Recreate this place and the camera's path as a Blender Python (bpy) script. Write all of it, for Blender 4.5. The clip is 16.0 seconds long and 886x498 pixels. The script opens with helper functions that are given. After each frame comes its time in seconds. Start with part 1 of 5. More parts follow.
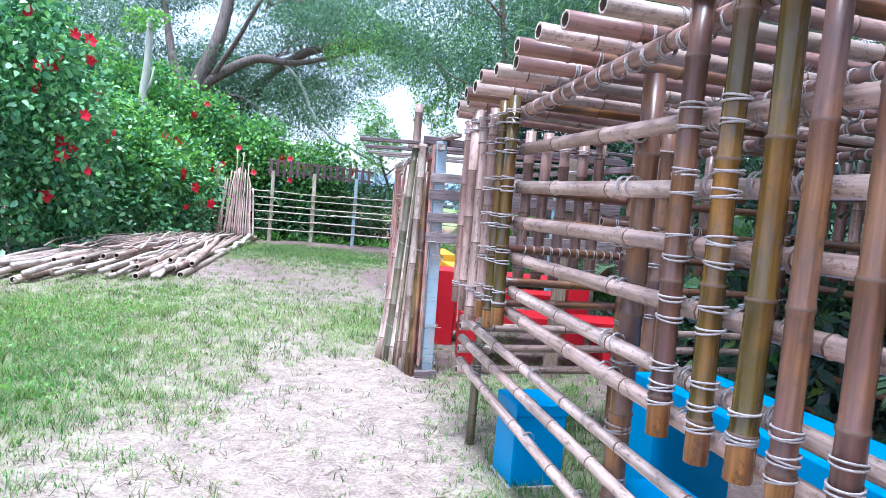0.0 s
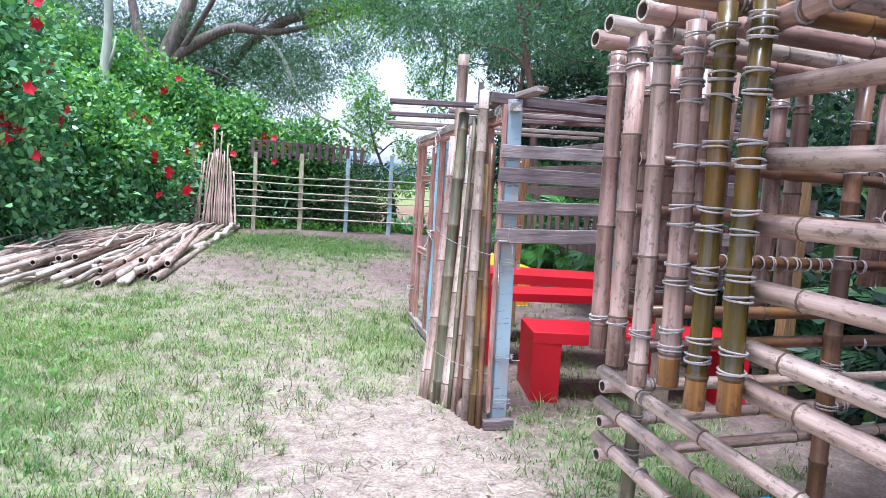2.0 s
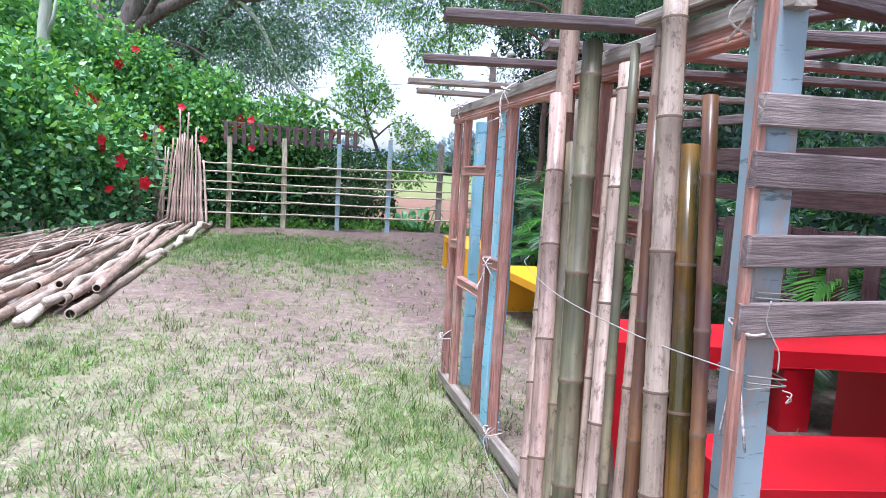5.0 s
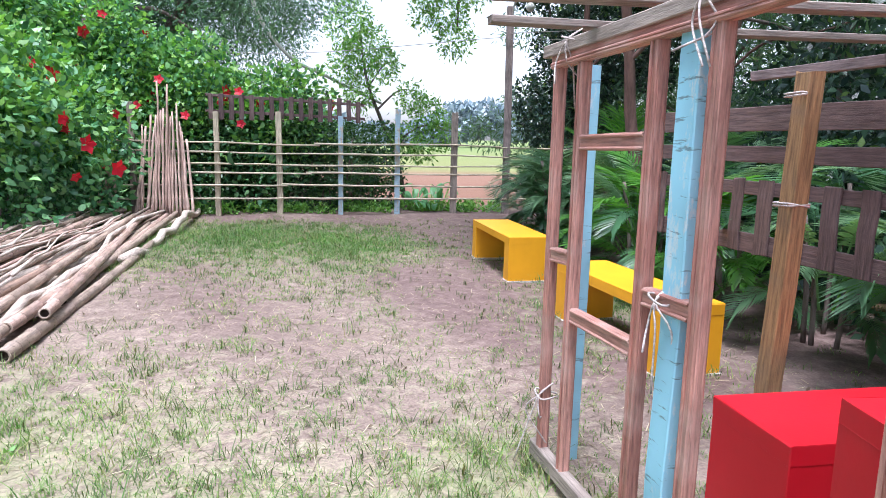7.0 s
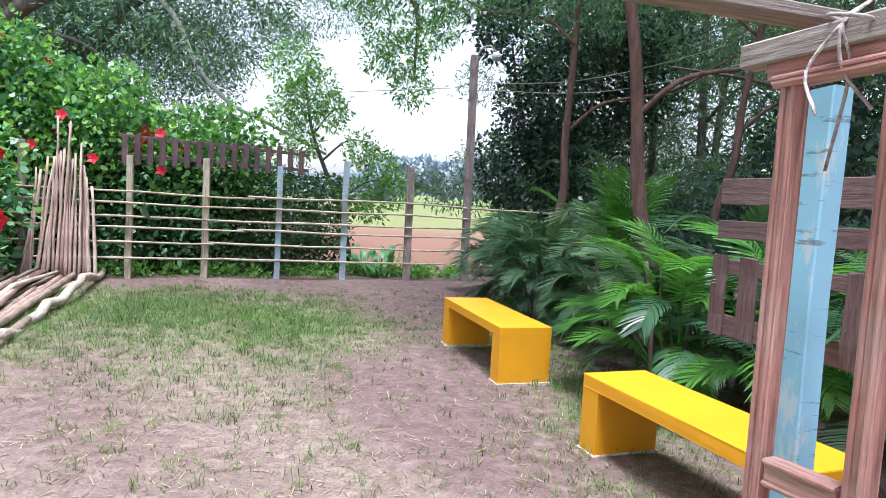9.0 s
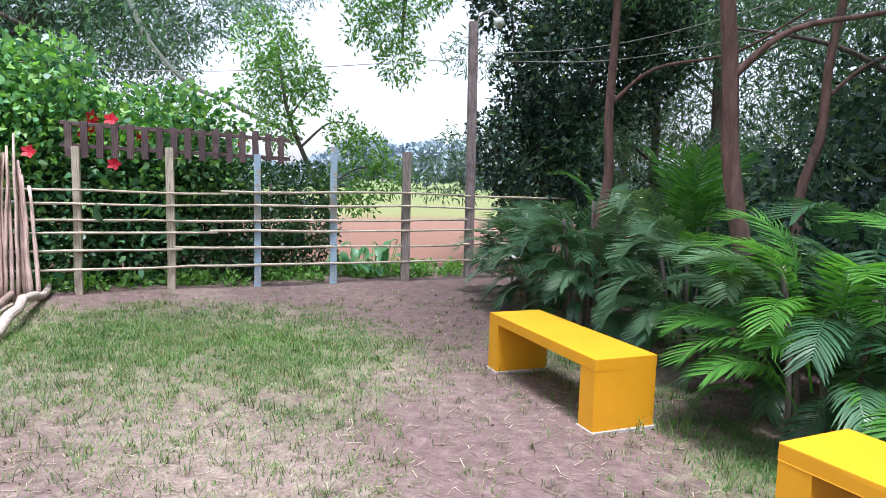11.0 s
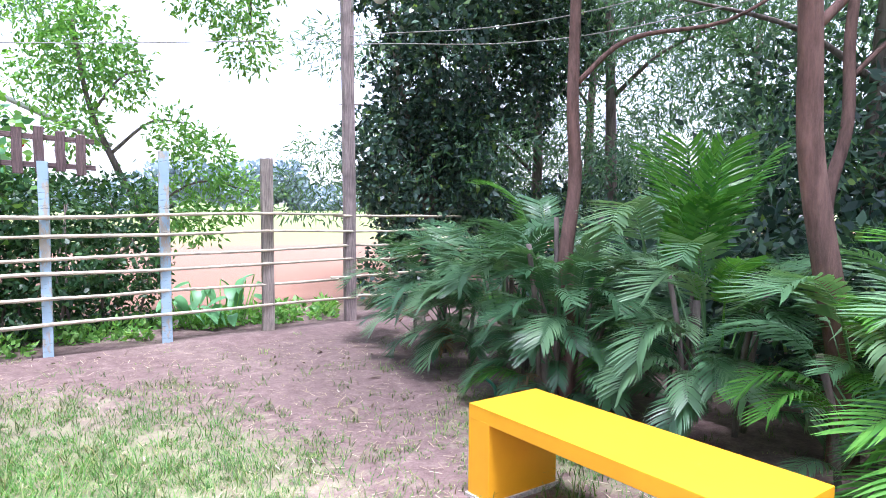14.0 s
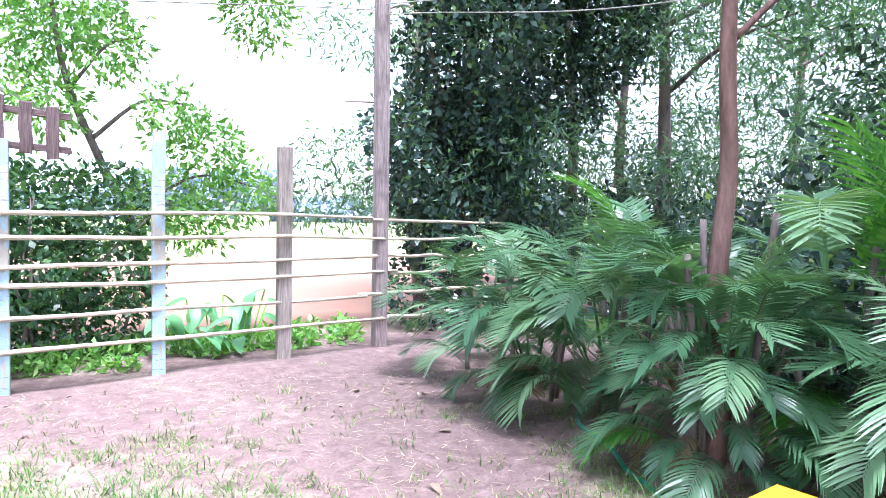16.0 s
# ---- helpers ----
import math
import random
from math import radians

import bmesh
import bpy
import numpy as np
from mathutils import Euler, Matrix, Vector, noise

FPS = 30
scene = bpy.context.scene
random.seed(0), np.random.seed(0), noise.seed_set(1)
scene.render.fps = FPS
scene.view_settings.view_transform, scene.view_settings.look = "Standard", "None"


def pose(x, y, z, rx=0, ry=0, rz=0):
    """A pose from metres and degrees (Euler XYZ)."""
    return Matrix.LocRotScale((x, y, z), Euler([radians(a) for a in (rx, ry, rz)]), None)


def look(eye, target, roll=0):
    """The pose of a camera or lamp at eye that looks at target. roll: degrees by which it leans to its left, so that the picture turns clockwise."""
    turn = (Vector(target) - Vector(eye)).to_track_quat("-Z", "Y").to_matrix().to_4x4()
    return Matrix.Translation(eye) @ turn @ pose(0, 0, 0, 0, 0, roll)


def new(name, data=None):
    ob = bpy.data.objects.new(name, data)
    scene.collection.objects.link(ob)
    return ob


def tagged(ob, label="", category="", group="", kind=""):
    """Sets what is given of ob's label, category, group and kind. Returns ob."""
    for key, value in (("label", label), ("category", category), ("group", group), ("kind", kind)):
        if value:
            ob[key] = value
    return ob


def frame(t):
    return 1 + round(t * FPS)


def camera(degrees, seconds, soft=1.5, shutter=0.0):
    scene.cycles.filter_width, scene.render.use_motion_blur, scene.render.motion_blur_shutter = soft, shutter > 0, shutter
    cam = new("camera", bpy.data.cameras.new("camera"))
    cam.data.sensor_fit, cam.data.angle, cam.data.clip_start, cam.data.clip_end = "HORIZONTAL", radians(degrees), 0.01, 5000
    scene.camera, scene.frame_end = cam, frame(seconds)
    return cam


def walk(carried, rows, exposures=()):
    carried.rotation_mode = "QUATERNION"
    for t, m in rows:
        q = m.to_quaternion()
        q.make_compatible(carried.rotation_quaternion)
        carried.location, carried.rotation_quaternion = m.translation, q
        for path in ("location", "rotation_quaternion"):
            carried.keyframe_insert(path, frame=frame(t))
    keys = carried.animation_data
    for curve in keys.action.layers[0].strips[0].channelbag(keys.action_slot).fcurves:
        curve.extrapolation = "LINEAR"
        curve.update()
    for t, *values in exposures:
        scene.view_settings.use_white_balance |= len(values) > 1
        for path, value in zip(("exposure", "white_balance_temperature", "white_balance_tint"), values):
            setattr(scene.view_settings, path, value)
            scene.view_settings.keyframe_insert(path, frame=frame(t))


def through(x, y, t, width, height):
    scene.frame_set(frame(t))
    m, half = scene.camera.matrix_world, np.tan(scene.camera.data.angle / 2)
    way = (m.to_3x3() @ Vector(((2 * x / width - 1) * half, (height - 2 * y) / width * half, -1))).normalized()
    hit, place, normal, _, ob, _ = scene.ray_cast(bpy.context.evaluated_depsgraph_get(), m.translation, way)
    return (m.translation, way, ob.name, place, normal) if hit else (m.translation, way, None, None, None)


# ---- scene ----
cam = camera(67.4, 16.0, 0.6)
PATH = [
    (0, (1.246, 0.229, 1.46), (1.225, 2.224, 1.314), 5.0),
    (0.5, (1.074, 0.544, 1.489), (1.093, 2.54, 1.354), 4.0),
    (1, (0.956, 0.969, 1.47), (0.872, 2.961, 1.311), 6.3),
    (1.5, (0.795, 1.424, 1.445), (0.768, 3.42, 1.322), 6.1),
    (2, (0.659, 1.782, 1.448), (0.703, 3.771, 1.242), 3.6),
    (2.3, (0.623, 2.018, 1.445), (0.638, 4.006, 1.223), 2.5),
    (2.5, (0.596, 2.186, 1.446), (0.555, 4.173, 1.222), 3.7),
    (3, (0.502, 2.541, 1.448), (0.559, 4.531, 1.254), 2.7),
    (3.5, (0.406, 2.89, 1.454), (0.562, 4.87, 1.226), 1.7),
    (4, (0.378, 3.304, 1.458), (0.466, 5.286, 1.204), 3.0),
    (4.2, (0.369, 3.456, 1.467), (0.446, 5.441, 1.239), 3.3),
    (6.3, (0.037, 5.12, 1.456), (0.153, 7.097, 1.176), 1.9),
    (6.5, (-0.009, 5.244, 1.454), (0.11, 7.22, 1.172), 0.8),
    (7, (-0.081, 5.655, 1.454), (0.014, 7.626, 1.126), 1.3),
    (7.5, (-0.182, 6.022, 1.449), (0.012, 7.998, 1.212), 4.6),
    (8, (-0.301, 6.375, 1.471), (0.009, 8.339, 1.251), 1.5),
    (8.5, (-0.308, 6.827, 1.488), (-0.01, 8.795, 1.29), 0.6),
    (8.7, (-0.311, 6.99, 1.491), (-0.025, 8.963, 1.337), 3.1),
    (10.8, (-0.818, 8.532, 1.525), (-0.466, 10.484, 1.271), 2.5),
    (11, (-0.845, 8.686, 1.529), (-0.423, 10.631, 1.325), 1.5),
    (11.5, (-0.874, 9.057, 1.551), (-0.558, 11.025, 1.38), 1.1),
    (12, (-0.89, 9.431, 1.509), (-0.459, 11.37, 1.278), 3.1),
    (12.5, (-0.91, 9.851, 1.504), (-0.342, 11.756, 1.286), 2.1),
    (13, (-0.937, 10.182, 1.495), (-0.432, 12.115, 1.39), 0.9),
    (13.5, (-0.905, 10.552, 1.452), (-0.219, 12.425, 1.304), 2.6),
    (14, (-0.918, 11.009, 1.461), (-0.012, 12.786, 1.324), 0.4),
    (14.5, (-0.908, 11.423, 1.428), (0.007, 13.197, 1.294), 0.1),
    (15, (-0.864, 11.855, 1.405), (0.059, 13.625, 1.289), 1.5),
    (15.5, (-0.916, 12.223, 1.446), (0.123, 13.927, 1.316), 0.3),
    (16, (-0.918, 12.54, 1.338), (0.038, 14.294, 1.244), 1.3),
]
EXPOSURES = [(0, 1.75, 5130, 13), (1, 1.72, 5250, 13), (1.5, 1.6, 5400, 13), (2, 1.58, 5400, 13), (4, 1.54, 5330, 13), (6.5, 1.48, 5850, 17), (7.5, 1.52, 5660, 15), (8.5, 1.5, 5830, 16), (11, 1.48, 5830, 18), (11.5, 1.14, 5910, 18), (12, 1.13, 5910, 19), (12.5, 1.52, 5810, 19), (13, 1.43, 5760, 20), (13.5, 1.28, 5780, 20), (14, 2.38, 5630, 24), (14.5, 2.66, 5580, 24), (15, 2.8, 5510, 23), (16, 2.95, 5530, 23)]
walk(cam, [(t, look(eye, target, roll)) for t, eye, target, roll in PATH], EXPOSURES)

# ---- light ----
world = bpy.data.worlds.new("sky")
scene.world = world
world.use_nodes = True
wn, wl = world.node_tree.nodes, world.node_tree.links
sky = wn.new("ShaderNodeTexSky")
sky.sky_type = "NISHITA"
sky.sun_disc = False
sky.sun_elevation, sky.sun_rotation = radians(76), radians(200)
sky.air_density, sky.dust_density, sky.ozone_density = 1.0, 2.0, 1.0
wn["Background"].inputs["Strength"].default_value = 0.115
haze = wn.new("ShaderNodeHueSaturation")
haze.inputs["Saturation"].default_value = 0.38
wl.new(sky.outputs["Color"], haze.inputs["Color"])
wl.new(haze.outputs["Color"], wn["Background"].inputs["Color"])
sun = new("sun", bpy.data.lights.new("sun", "SUN"))
sun.data.energy, sun.data.angle, sun.data.color = 2.3, radians(16), (1.0, 0.98, 0.95)
sun.matrix_basis = look((0, 0, 0), (0.08, 0.23, -0.97))


# ---- materials ----
def ramp_node(nt, fac, stops):
    r = nt.nodes.new("ShaderNodeValToRGB")
    el = r.color_ramp.elements
    while len(el) < len(stops):
        el.new(0.5)
    for e, (p, c) in zip(el, stops):
        e.position, e.color = p, (*c, 1)
    nt.links.new(fac, r.inputs["Fac"])
    return r.outputs["Color"]


def noise_node(nt, scale, detail=4.0, coords="Object", stretch=(1, 1, 1), rough=0.6):
    tc, mp, nz = nt.nodes.new("ShaderNodeTexCoord"), nt.nodes.new("ShaderNodeMapping"), nt.nodes.new("ShaderNodeTexNoise")
    mp.inputs["Scale"].default_value = stretch
    nz.inputs["Scale"].default_value, nz.inputs["Detail"].default_value, nz.inputs["Roughness"].default_value = scale, detail, rough
    nt.links.new(tc.outputs[coords], mp.inputs["Vector"])
    nt.links.new(mp.outputs["Vector"], nz.inputs["Vector"])
    return nz.outputs["Fac"]


def mix(nt, fac, a, b, how="MIX"):
    m = nt.nodes.new("ShaderNodeMix")
    m.data_type, m.blend_type = "RGBA", how
    for sock, v in ((m.inputs[0], fac), (m.inputs[6], a), (m.inputs[7], b)):
        if isinstance(v, (int, float)):
            sock.default_value = v
        elif isinstance(v, tuple):
            sock.default_value = (*v, 1)
        else:
            nt.links.new(v, sock)
    return m.outputs[2]


def material(name, rough=0.7, metal=0.0):
    m = bpy.data.materials.new(name)
    m.use_nodes = True
    b = m.node_tree.nodes["Principled BSDF"]
    b.inputs["Roughness"].default_value, b.inputs["Metallic"].default_value = rough, metal
    return m, m.node_tree, b


def bump(nt, b, height, strength=0.3, dist=0.01):
    n = nt.nodes.new("ShaderNodeBump")
    n.inputs["Strength"].default_value, n.inputs["Distance"].default_value = strength, dist
    nt.links.new(height, n.inputs["Height"])
    nt.links.new(n.outputs["Normal"], b.inputs["Normal"])


def rand(nt, island=False):
    if island:
        return nt.nodes.new("ShaderNodeNewGeometry").outputs["Random Per Island"]
    return nt.nodes.new("ShaderNodeObjectInfo").outputs["Random"]


def bamboo_mat(name, stops, patch, patch_amount=0.5, rough=0.33):
    """Poles run along their own x axis."""
    m, nt, b = material(name, rough)
    base = ramp_node(nt, rand(nt), stops)
    streak = noise_node(nt, 9, 4, stretch=(0.25, 6, 6))
    blot = noise_node(nt, 2.2, 3, stretch=(1, 3, 3))
    c = mix(nt, ramp_node(nt, blot, [(0.5 - 0.2 * patch_amount, (0, 0, 0)), (0.78, (0.9, 0.9, 0.9))]), base, patch)
    c = mix(nt, 0.65, c, ramp_node(nt, streak, [(0.3, (0.26, 0.22, 0.22)), (0.7, (1.4, 1.34, 1.28))]), "MULTIPLY")
    spots = noise_node(nt, 38, 4, stretch=(0.5, 1, 1), rough=0.8)
    c = mix(nt, ramp_node(nt, spots, [(0.53, (0, 0, 0)), (0.64, (0.7, 0.7, 0.7))]), c, (0.1, 0.065, 0.05))
    mould = noise_node(nt, 1.3, 5, stretch=(1, 4, 4), rough=0.75)
    c = mix(nt, ramp_node(nt, mould, [(0.55, (0, 0, 0)), (0.68, (0.45, 0.45, 0.45))]), c, (0.13, 0.085, 0.08))
    nt.links.new(c, b.inputs["Base Color"])
    bump(nt, b, streak, 0.25, 0.004)
    return m


def wood_mat(name, stops, dirt_highlight, rough=0.8):
    m, nt, b = material(name, rough)
    base = ramp_node(nt, rand(nt), stops)
    grain = noise_node(nt, 14, 5, stretch=(0.35, 5, 5), rough=0.7)
    blotch = noise_node(nt, 3, 3)
    c = mix(nt, 0.75, base, ramp_node(nt, grain, [(0.32, (0.22, 0.2, 0.2)), (0.5, (0.85, 0.83, 0.82)), (0.68, (1.4, 1.37, 1.35))]), "MULTIPLY")
    c = mix(nt, ramp_node(nt, blotch, [(0.5, (0, 0, 0)), (0.75, (0.75, 0.75, 0.75))]), c, dirt_highlight)
    nt.links.new(c, b.inputs["Base Color"])
    bump(nt, b, grain, 0.7, 0.008)
    return m


def peeling_mat(name, paint, under, peel=0.52):
    m, nt, b = material(name, 0.65)
    wear = noise_node(nt, 7, 6, stretch=(0.7, 2, 2), rough=0.75)
    grime = noise_node(nt, 2.5, 3)
    c = mix(nt, ramp_node(nt, wear, [(peel, (0, 0, 0)), (peel + 0.06, (1, 1, 1))]), paint, under)
    c = mix(nt, 0.35, c, ramp_node(nt, grime, [(0.35, (0.55, 0.55, 0.58)), (0.65, (1.1, 1.1, 1.1))]), "MULTIPLY")
    nicks = noise_node(nt, 16, 4, stretch=(2.2, 0.35, 0.35), rough=0.7)
    c = mix(nt, ramp_node(nt, nicks, [(0.6, (0, 0, 0)), (0.66, (0.7, 0.7, 0.7))]), c, (0.1, 0.13, 0.16))
    nt.links.new(c, b.inputs["Base Color"])
    bump(nt, b, wear, 0.4, 0.004)
    return m


def paint_mat(name, colour, worn):
    m, nt, b = material(name, 0.5)
    big, fine = noise_node(nt, 2.3, 4), noise_node(nt, 45, 4)
    c = mix(nt, 0.35, colour, ramp_node(nt, big, [(0.3, (0.72, 0.7, 0.68)), (0.7, (1.1, 1.1, 1.1))]), "MULTIPLY")
    c = mix(nt, ramp_node(nt, noise_node(nt, 11, 6, rough=0.8), [(0.66, (0, 0, 0)), (0.72, (0.7, 0.7, 0.7))]), c, worn)
    c = mix(nt, ramp_node(nt, noise_node(nt, 5, 6, rough=0.85), [(0.72, (0, 0, 0)), (0.76, (0.9, 0.9, 0.9))]), c, (0.62, 0.6, 0.57))
    nt.links.new(c, b.inputs["Base Color"])
    bump(nt, b, fine, 0.12, 0.004)
    return m


def leaf_mat(name, stops, rough=0.45, through=0.35, by_piece=False):
    m, nt, b = material(name, rough)
    c = ramp_node(nt, rand(nt, not by_piece), stops)
    c = mix(nt, 0.4, c, ramp_node(nt, noise_node(nt, 0.9, 2), [(0.35, (0.55, 0.62, 0.6)), (0.65, (1.25, 1.2, 1.0))]), "MULTIPLY")
    nt.links.new(c, b.inputs["Base Color"])
    tr, ms = nt.nodes.new("ShaderNodeBsdfTranslucent"), nt.nodes.new("ShaderNodeMixShader")
    nt.links.new(mix(nt, 1.0, c, (1.5, 1.6, 0.7), "MULTIPLY"), tr.inputs["Color"])
    ms.inputs[0].default_value = through
    nt.links.new(b.outputs[0], ms.inputs[1])
    nt.links.new(tr.outputs[0], ms.inputs[2])
    nt.links.new(ms.outputs[0], nt.nodes["Material Output"].inputs["Surface"])
    return m


def bark_mat(name, stops):
    m, nt, b = material(name, 0.9)
    g = noise_node(nt, 6, 6, stretch=(3, 3, 0.6), rough=0.7)
    nt.links.new(ramp_node(nt, g, stops), b.inputs["Base Color"])
    bump(nt, b, g, 0.7, 0.02)
    return m


BAMBOO = bamboo_mat("bamboo_tan", [(0.0, (0.27, 0.145, 0.125)), (0.45, (0.42, 0.265, 0.225)), (1.0, (0.58, 0.41, 0.35))], (0.21, 0.11, 0.09))
BAMBOO_PALE = bamboo_mat("bamboo_pale_pink", [(0.0, (0.5, 0.36, 0.31)), (1.0, (0.68, 0.53, 0.46))], (0.34, 0.22, 0.18), 0.4)
BAMBOO_GREEN = bamboo_mat("bamboo_olive", [(0.0, (0.055, 0.045, 0.008)), (1.0, (0.11, 0.075, 0.016))], (0.34, 0.16, 0.035), 0.3, 0.22)
BAMBOO_BROWN = bamboo_mat("bamboo_brown", [(0.0, (0.1, 0.046, 0.04)), (1.0, (0.2, 0.105, 0.088))], (0.34, 0.165, 0.045), 0.4)
BAMBOO_DRY = bamboo_mat("bamboo_dry", [(0.0, (0.36, 0.285, 0.235)), (0.5, (0.47, 0.375, 0.31)), (1.0, (0.4, 0.27, 0.215))], (0.22, 0.17, 0.135), 0.25, 0.55)
BAMBOO_DARK = bamboo_mat("bamboo_dark_green", [(0.0, (0.09, 0.1, 0.06)), (1.0, (0.15, 0.14, 0.08))], (0.3, 0.24, 0.15), 0.5, 0.5)
HOLLOW = material("bamboo_hollow", 0.9)[0]
HOLLOW.node_tree.nodes["Principled BSDF"].inputs["Base Color"].default_value = (0.06, 0.04, 0.03, 1)
CUT = wood_mat("pale_cut_bamboo", [(0.0, (0.5, 0.4, 0.33)), (1.0, (0.68, 0.57, 0.48))], (0.4, 0.3, 0.22), 0.8)
AMBER = bamboo_mat("bamboo_amber", [(0.0, (0.3, 0.13, 0.03)), (1.0, (0.44, 0.22, 0.07))], (0.2, 0.085, 0.03), 0.3, 0.25)
NODE = material("bamboo_node", 0.7)[0]
NODE.node_tree.nodes["Principled BSDF"].inputs["Base Color"].default_value = (0.13, 0.08, 0.055, 1)
POLE = wood_mat("weathered_poles", [(0.0, (0.4, 0.33, 0.28)), (0.5, (0.58, 0.49, 0.42)), (1.0, (0.7, 0.62, 0.55))], (0.24, 0.18, 0.15))
CANE = wood_mat("cut_canes", [(0.0, (0.5, 0.34, 0.29)), (1.0, (0.68, 0.52, 0.45))], (0.32, 0.22, 0.18))
RAIL = wood_mat("fence_rails", [(0.0, (0.55, 0.48, 0.36)), (1.0, (0.7, 0.63, 0.5))], (0.34, 0.29, 0.22))
PALLET = wood_mat("grey_pallet_wood", [(0.0, (0.15, 0.11, 0.115)), (0.5, (0.24, 0.185, 0.185)), (1.0, (0.34, 0.275, 0.265))], (0.1, 0.075, 0.078))
LIGHTWOOD = wood_mat("pale_old_wood", [(0.0, (0.3, 0.25, 0.22)), (1.0, (0.42, 0.37, 0.33))], (0.2, 0.16, 0.14))
DARKWOOD = wood_mat("dark_brown_lattice_wood", [(0.0, (0.11, 0.07, 0.075)), (1.0, (0.17, 0.115, 0.11))], (0.08, 0.05, 0.05))
# the last colour paints whitish highlights in blotches on the frame wood
FRAMEWOOD = wood_mat("reddish_frame_wood", [(0.0, (0.4, 0.18, 0.145)), (1.0, (0.56, 0.31, 0.26))], (0.62, 0.45, 0.4), 0.45)
POSTGREY = wood_mat("brown_grey_post", [(0.0, (0.24, 0.17, 0.12)), (1.0, (0.32, 0.235, 0.17))], (0.15, 0.11, 0.09))
POSTWOOD = wood_mat("brown_square_post", [(0.0, (0.34, 0.19, 0.085)), (1.0, (0.42, 0.25, 0.12))], (0.2, 0.14, 0.1))
BLUEPOST = peeling_mat("peeling_pale_blue", (0.34, 0.67, 0.83), (0.6, 0.74, 0.8), 0.58)
BLUEGREY = peeling_mat("worn_grey_blue_post", (0.38, 0.48, 0.55), (0.46, 0.42, 0.42))
BLUETOP = peeling_mat("worn_blue_post", (0.36, 0.5, 0.6), (0.45, 0.4, 0.33))
PLASTER = wood_mat("chipped_plaster", [(0.0, (0.5, 0.46, 0.42)), (1.0, (0.66, 0.62, 0.57))], (0.3, 0.25, 0.22), 0.9)
RED = paint_mat("red_paint", (0.6, 0.005, 0.018), (0.5, 0.1, 0.08))
YELLOW = paint_mat("yellow_paint", (0.8, 0.37, 0.006), (0.62, 0.34, 0.07))
BLUE = paint_mat("blue_paint", (0.0, 0.28, 0.62), (0.1, 0.32, 0.5))
ROPE = wood_mat("white_rope", [(0.0, (0.52, 0.46, 0.45)), (1.0, (0.7, 0.64, 0.62))], (0.36, 0.3, 0.29), 0.9)
WIRE = material("grey_wire", 0.6)[0]
WIRE.node_tree.nodes["Principled BSDF"].inputs["Base Color"].default_value = (0.35, 0.33, 0.3, 1)
HOSE = material("green_hose", 0.4)[0]
HOSE.node_tree.nodes["Principled BSDF"].inputs["Base Color"].default_value = (0.01, 0.2, 0.12, 1)
GLASS = material("lamp_globe", 0.25)[0]
GLASS.node_tree.nodes["Principled BSDF"].inputs["Base Color"].default_value = (0.55, 0.55, 0.52, 1)
BARK = bark_mat("grey_brown_bark", [(0.3, (0.08, 0.062, 0.056)), (0.7, (0.25, 0.2, 0.18))])
BARK_RED = bark_mat("reddish_bark", [(0.3, (0.075, 0.04, 0.034)), (0.7, (0.22, 0.125, 0.105))])
BARK_PALE = bark_mat("pale_bark", [(0.3, (0.34, 0.36, 0.3)), (0.7, (0.55, 0.56, 0.48))])
LEAF_HEDGE = leaf_mat("hibiscus_leaves", [(0.0, (0.04, 0.13, 0.07)), (0.5, (0.115, 0.32, 0.145)), (1.0, (0.3, 0.56, 0.25))], 0.4, 0.22)
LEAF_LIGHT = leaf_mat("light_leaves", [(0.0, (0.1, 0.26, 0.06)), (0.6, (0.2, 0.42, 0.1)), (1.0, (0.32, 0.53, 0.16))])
LEAF_FINE = leaf_mat("fine_leaves", [(0.0, (0.05, 0.11, 0.08)), (0.6, (0.09, 0.185, 0.14)), (1.0, (0.15, 0.27, 0.2))], 0.5, 0.45)
LEAF_DARK = leaf_mat("dark_leaves", [(0.0, (0.024, 0.05, 0.048)), (0.6, (0.048, 0.092, 0.08)), (0.93, (0.08, 0.15, 0.1)), (1.0, (0.22, 0.34, 0.08))], 0.28, 0.2)
LEAF_NEEDLE = leaf_mat("needle_foliage", [(0.0, (0.05, 0.105, 0.08)), (0.6, (0.09, 0.175, 0.125)), (1.0, (0.16, 0.27, 0.18))], 0.5, 0.5)
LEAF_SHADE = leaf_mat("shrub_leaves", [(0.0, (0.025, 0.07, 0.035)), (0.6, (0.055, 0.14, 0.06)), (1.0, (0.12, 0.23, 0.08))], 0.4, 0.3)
LEAF_PALM = leaf_mat("palm_leaflets", [(0.0, (0.05, 0.135, 0.07)), (0.6, (0.11, 0.225, 0.12)), (1.0, (0.2, 0.33, 0.19))], 0.36, 0.25, True)
LEAF_BRIGHT = leaf_mat("bright_palm_leaflets", [(0.0, (0.055, 0.19, 0.035)), (1.0, (0.13, 0.32, 0.06))], 0.36)
LEAF_DEAD = leaf_mat("withered_leaflets", [(0.0, (0.16, 0.1, 0.06)), (1.0, (0.26, 0.18, 0.11))], 0.8, 0.2)
GRASS = leaf_mat("grass_blades", [(0.0, (0.08, 0.17, 0.045)), (0.5, (0.16, 0.28, 0.08)), (0.8, (0.26, 0.34, 0.13)), (1.0, (0.44, 0.39, 0.26))], 0.6)
LUSH = leaf_mat("lush_grass_blades", [(0.0, (0.035, 0.11, 0.02)), (0.5, (0.075, 0.2, 0.04)), (0.85, (0.13, 0.27, 0.06)), (1.0, (0.32, 0.3, 0.17))], 0.55)
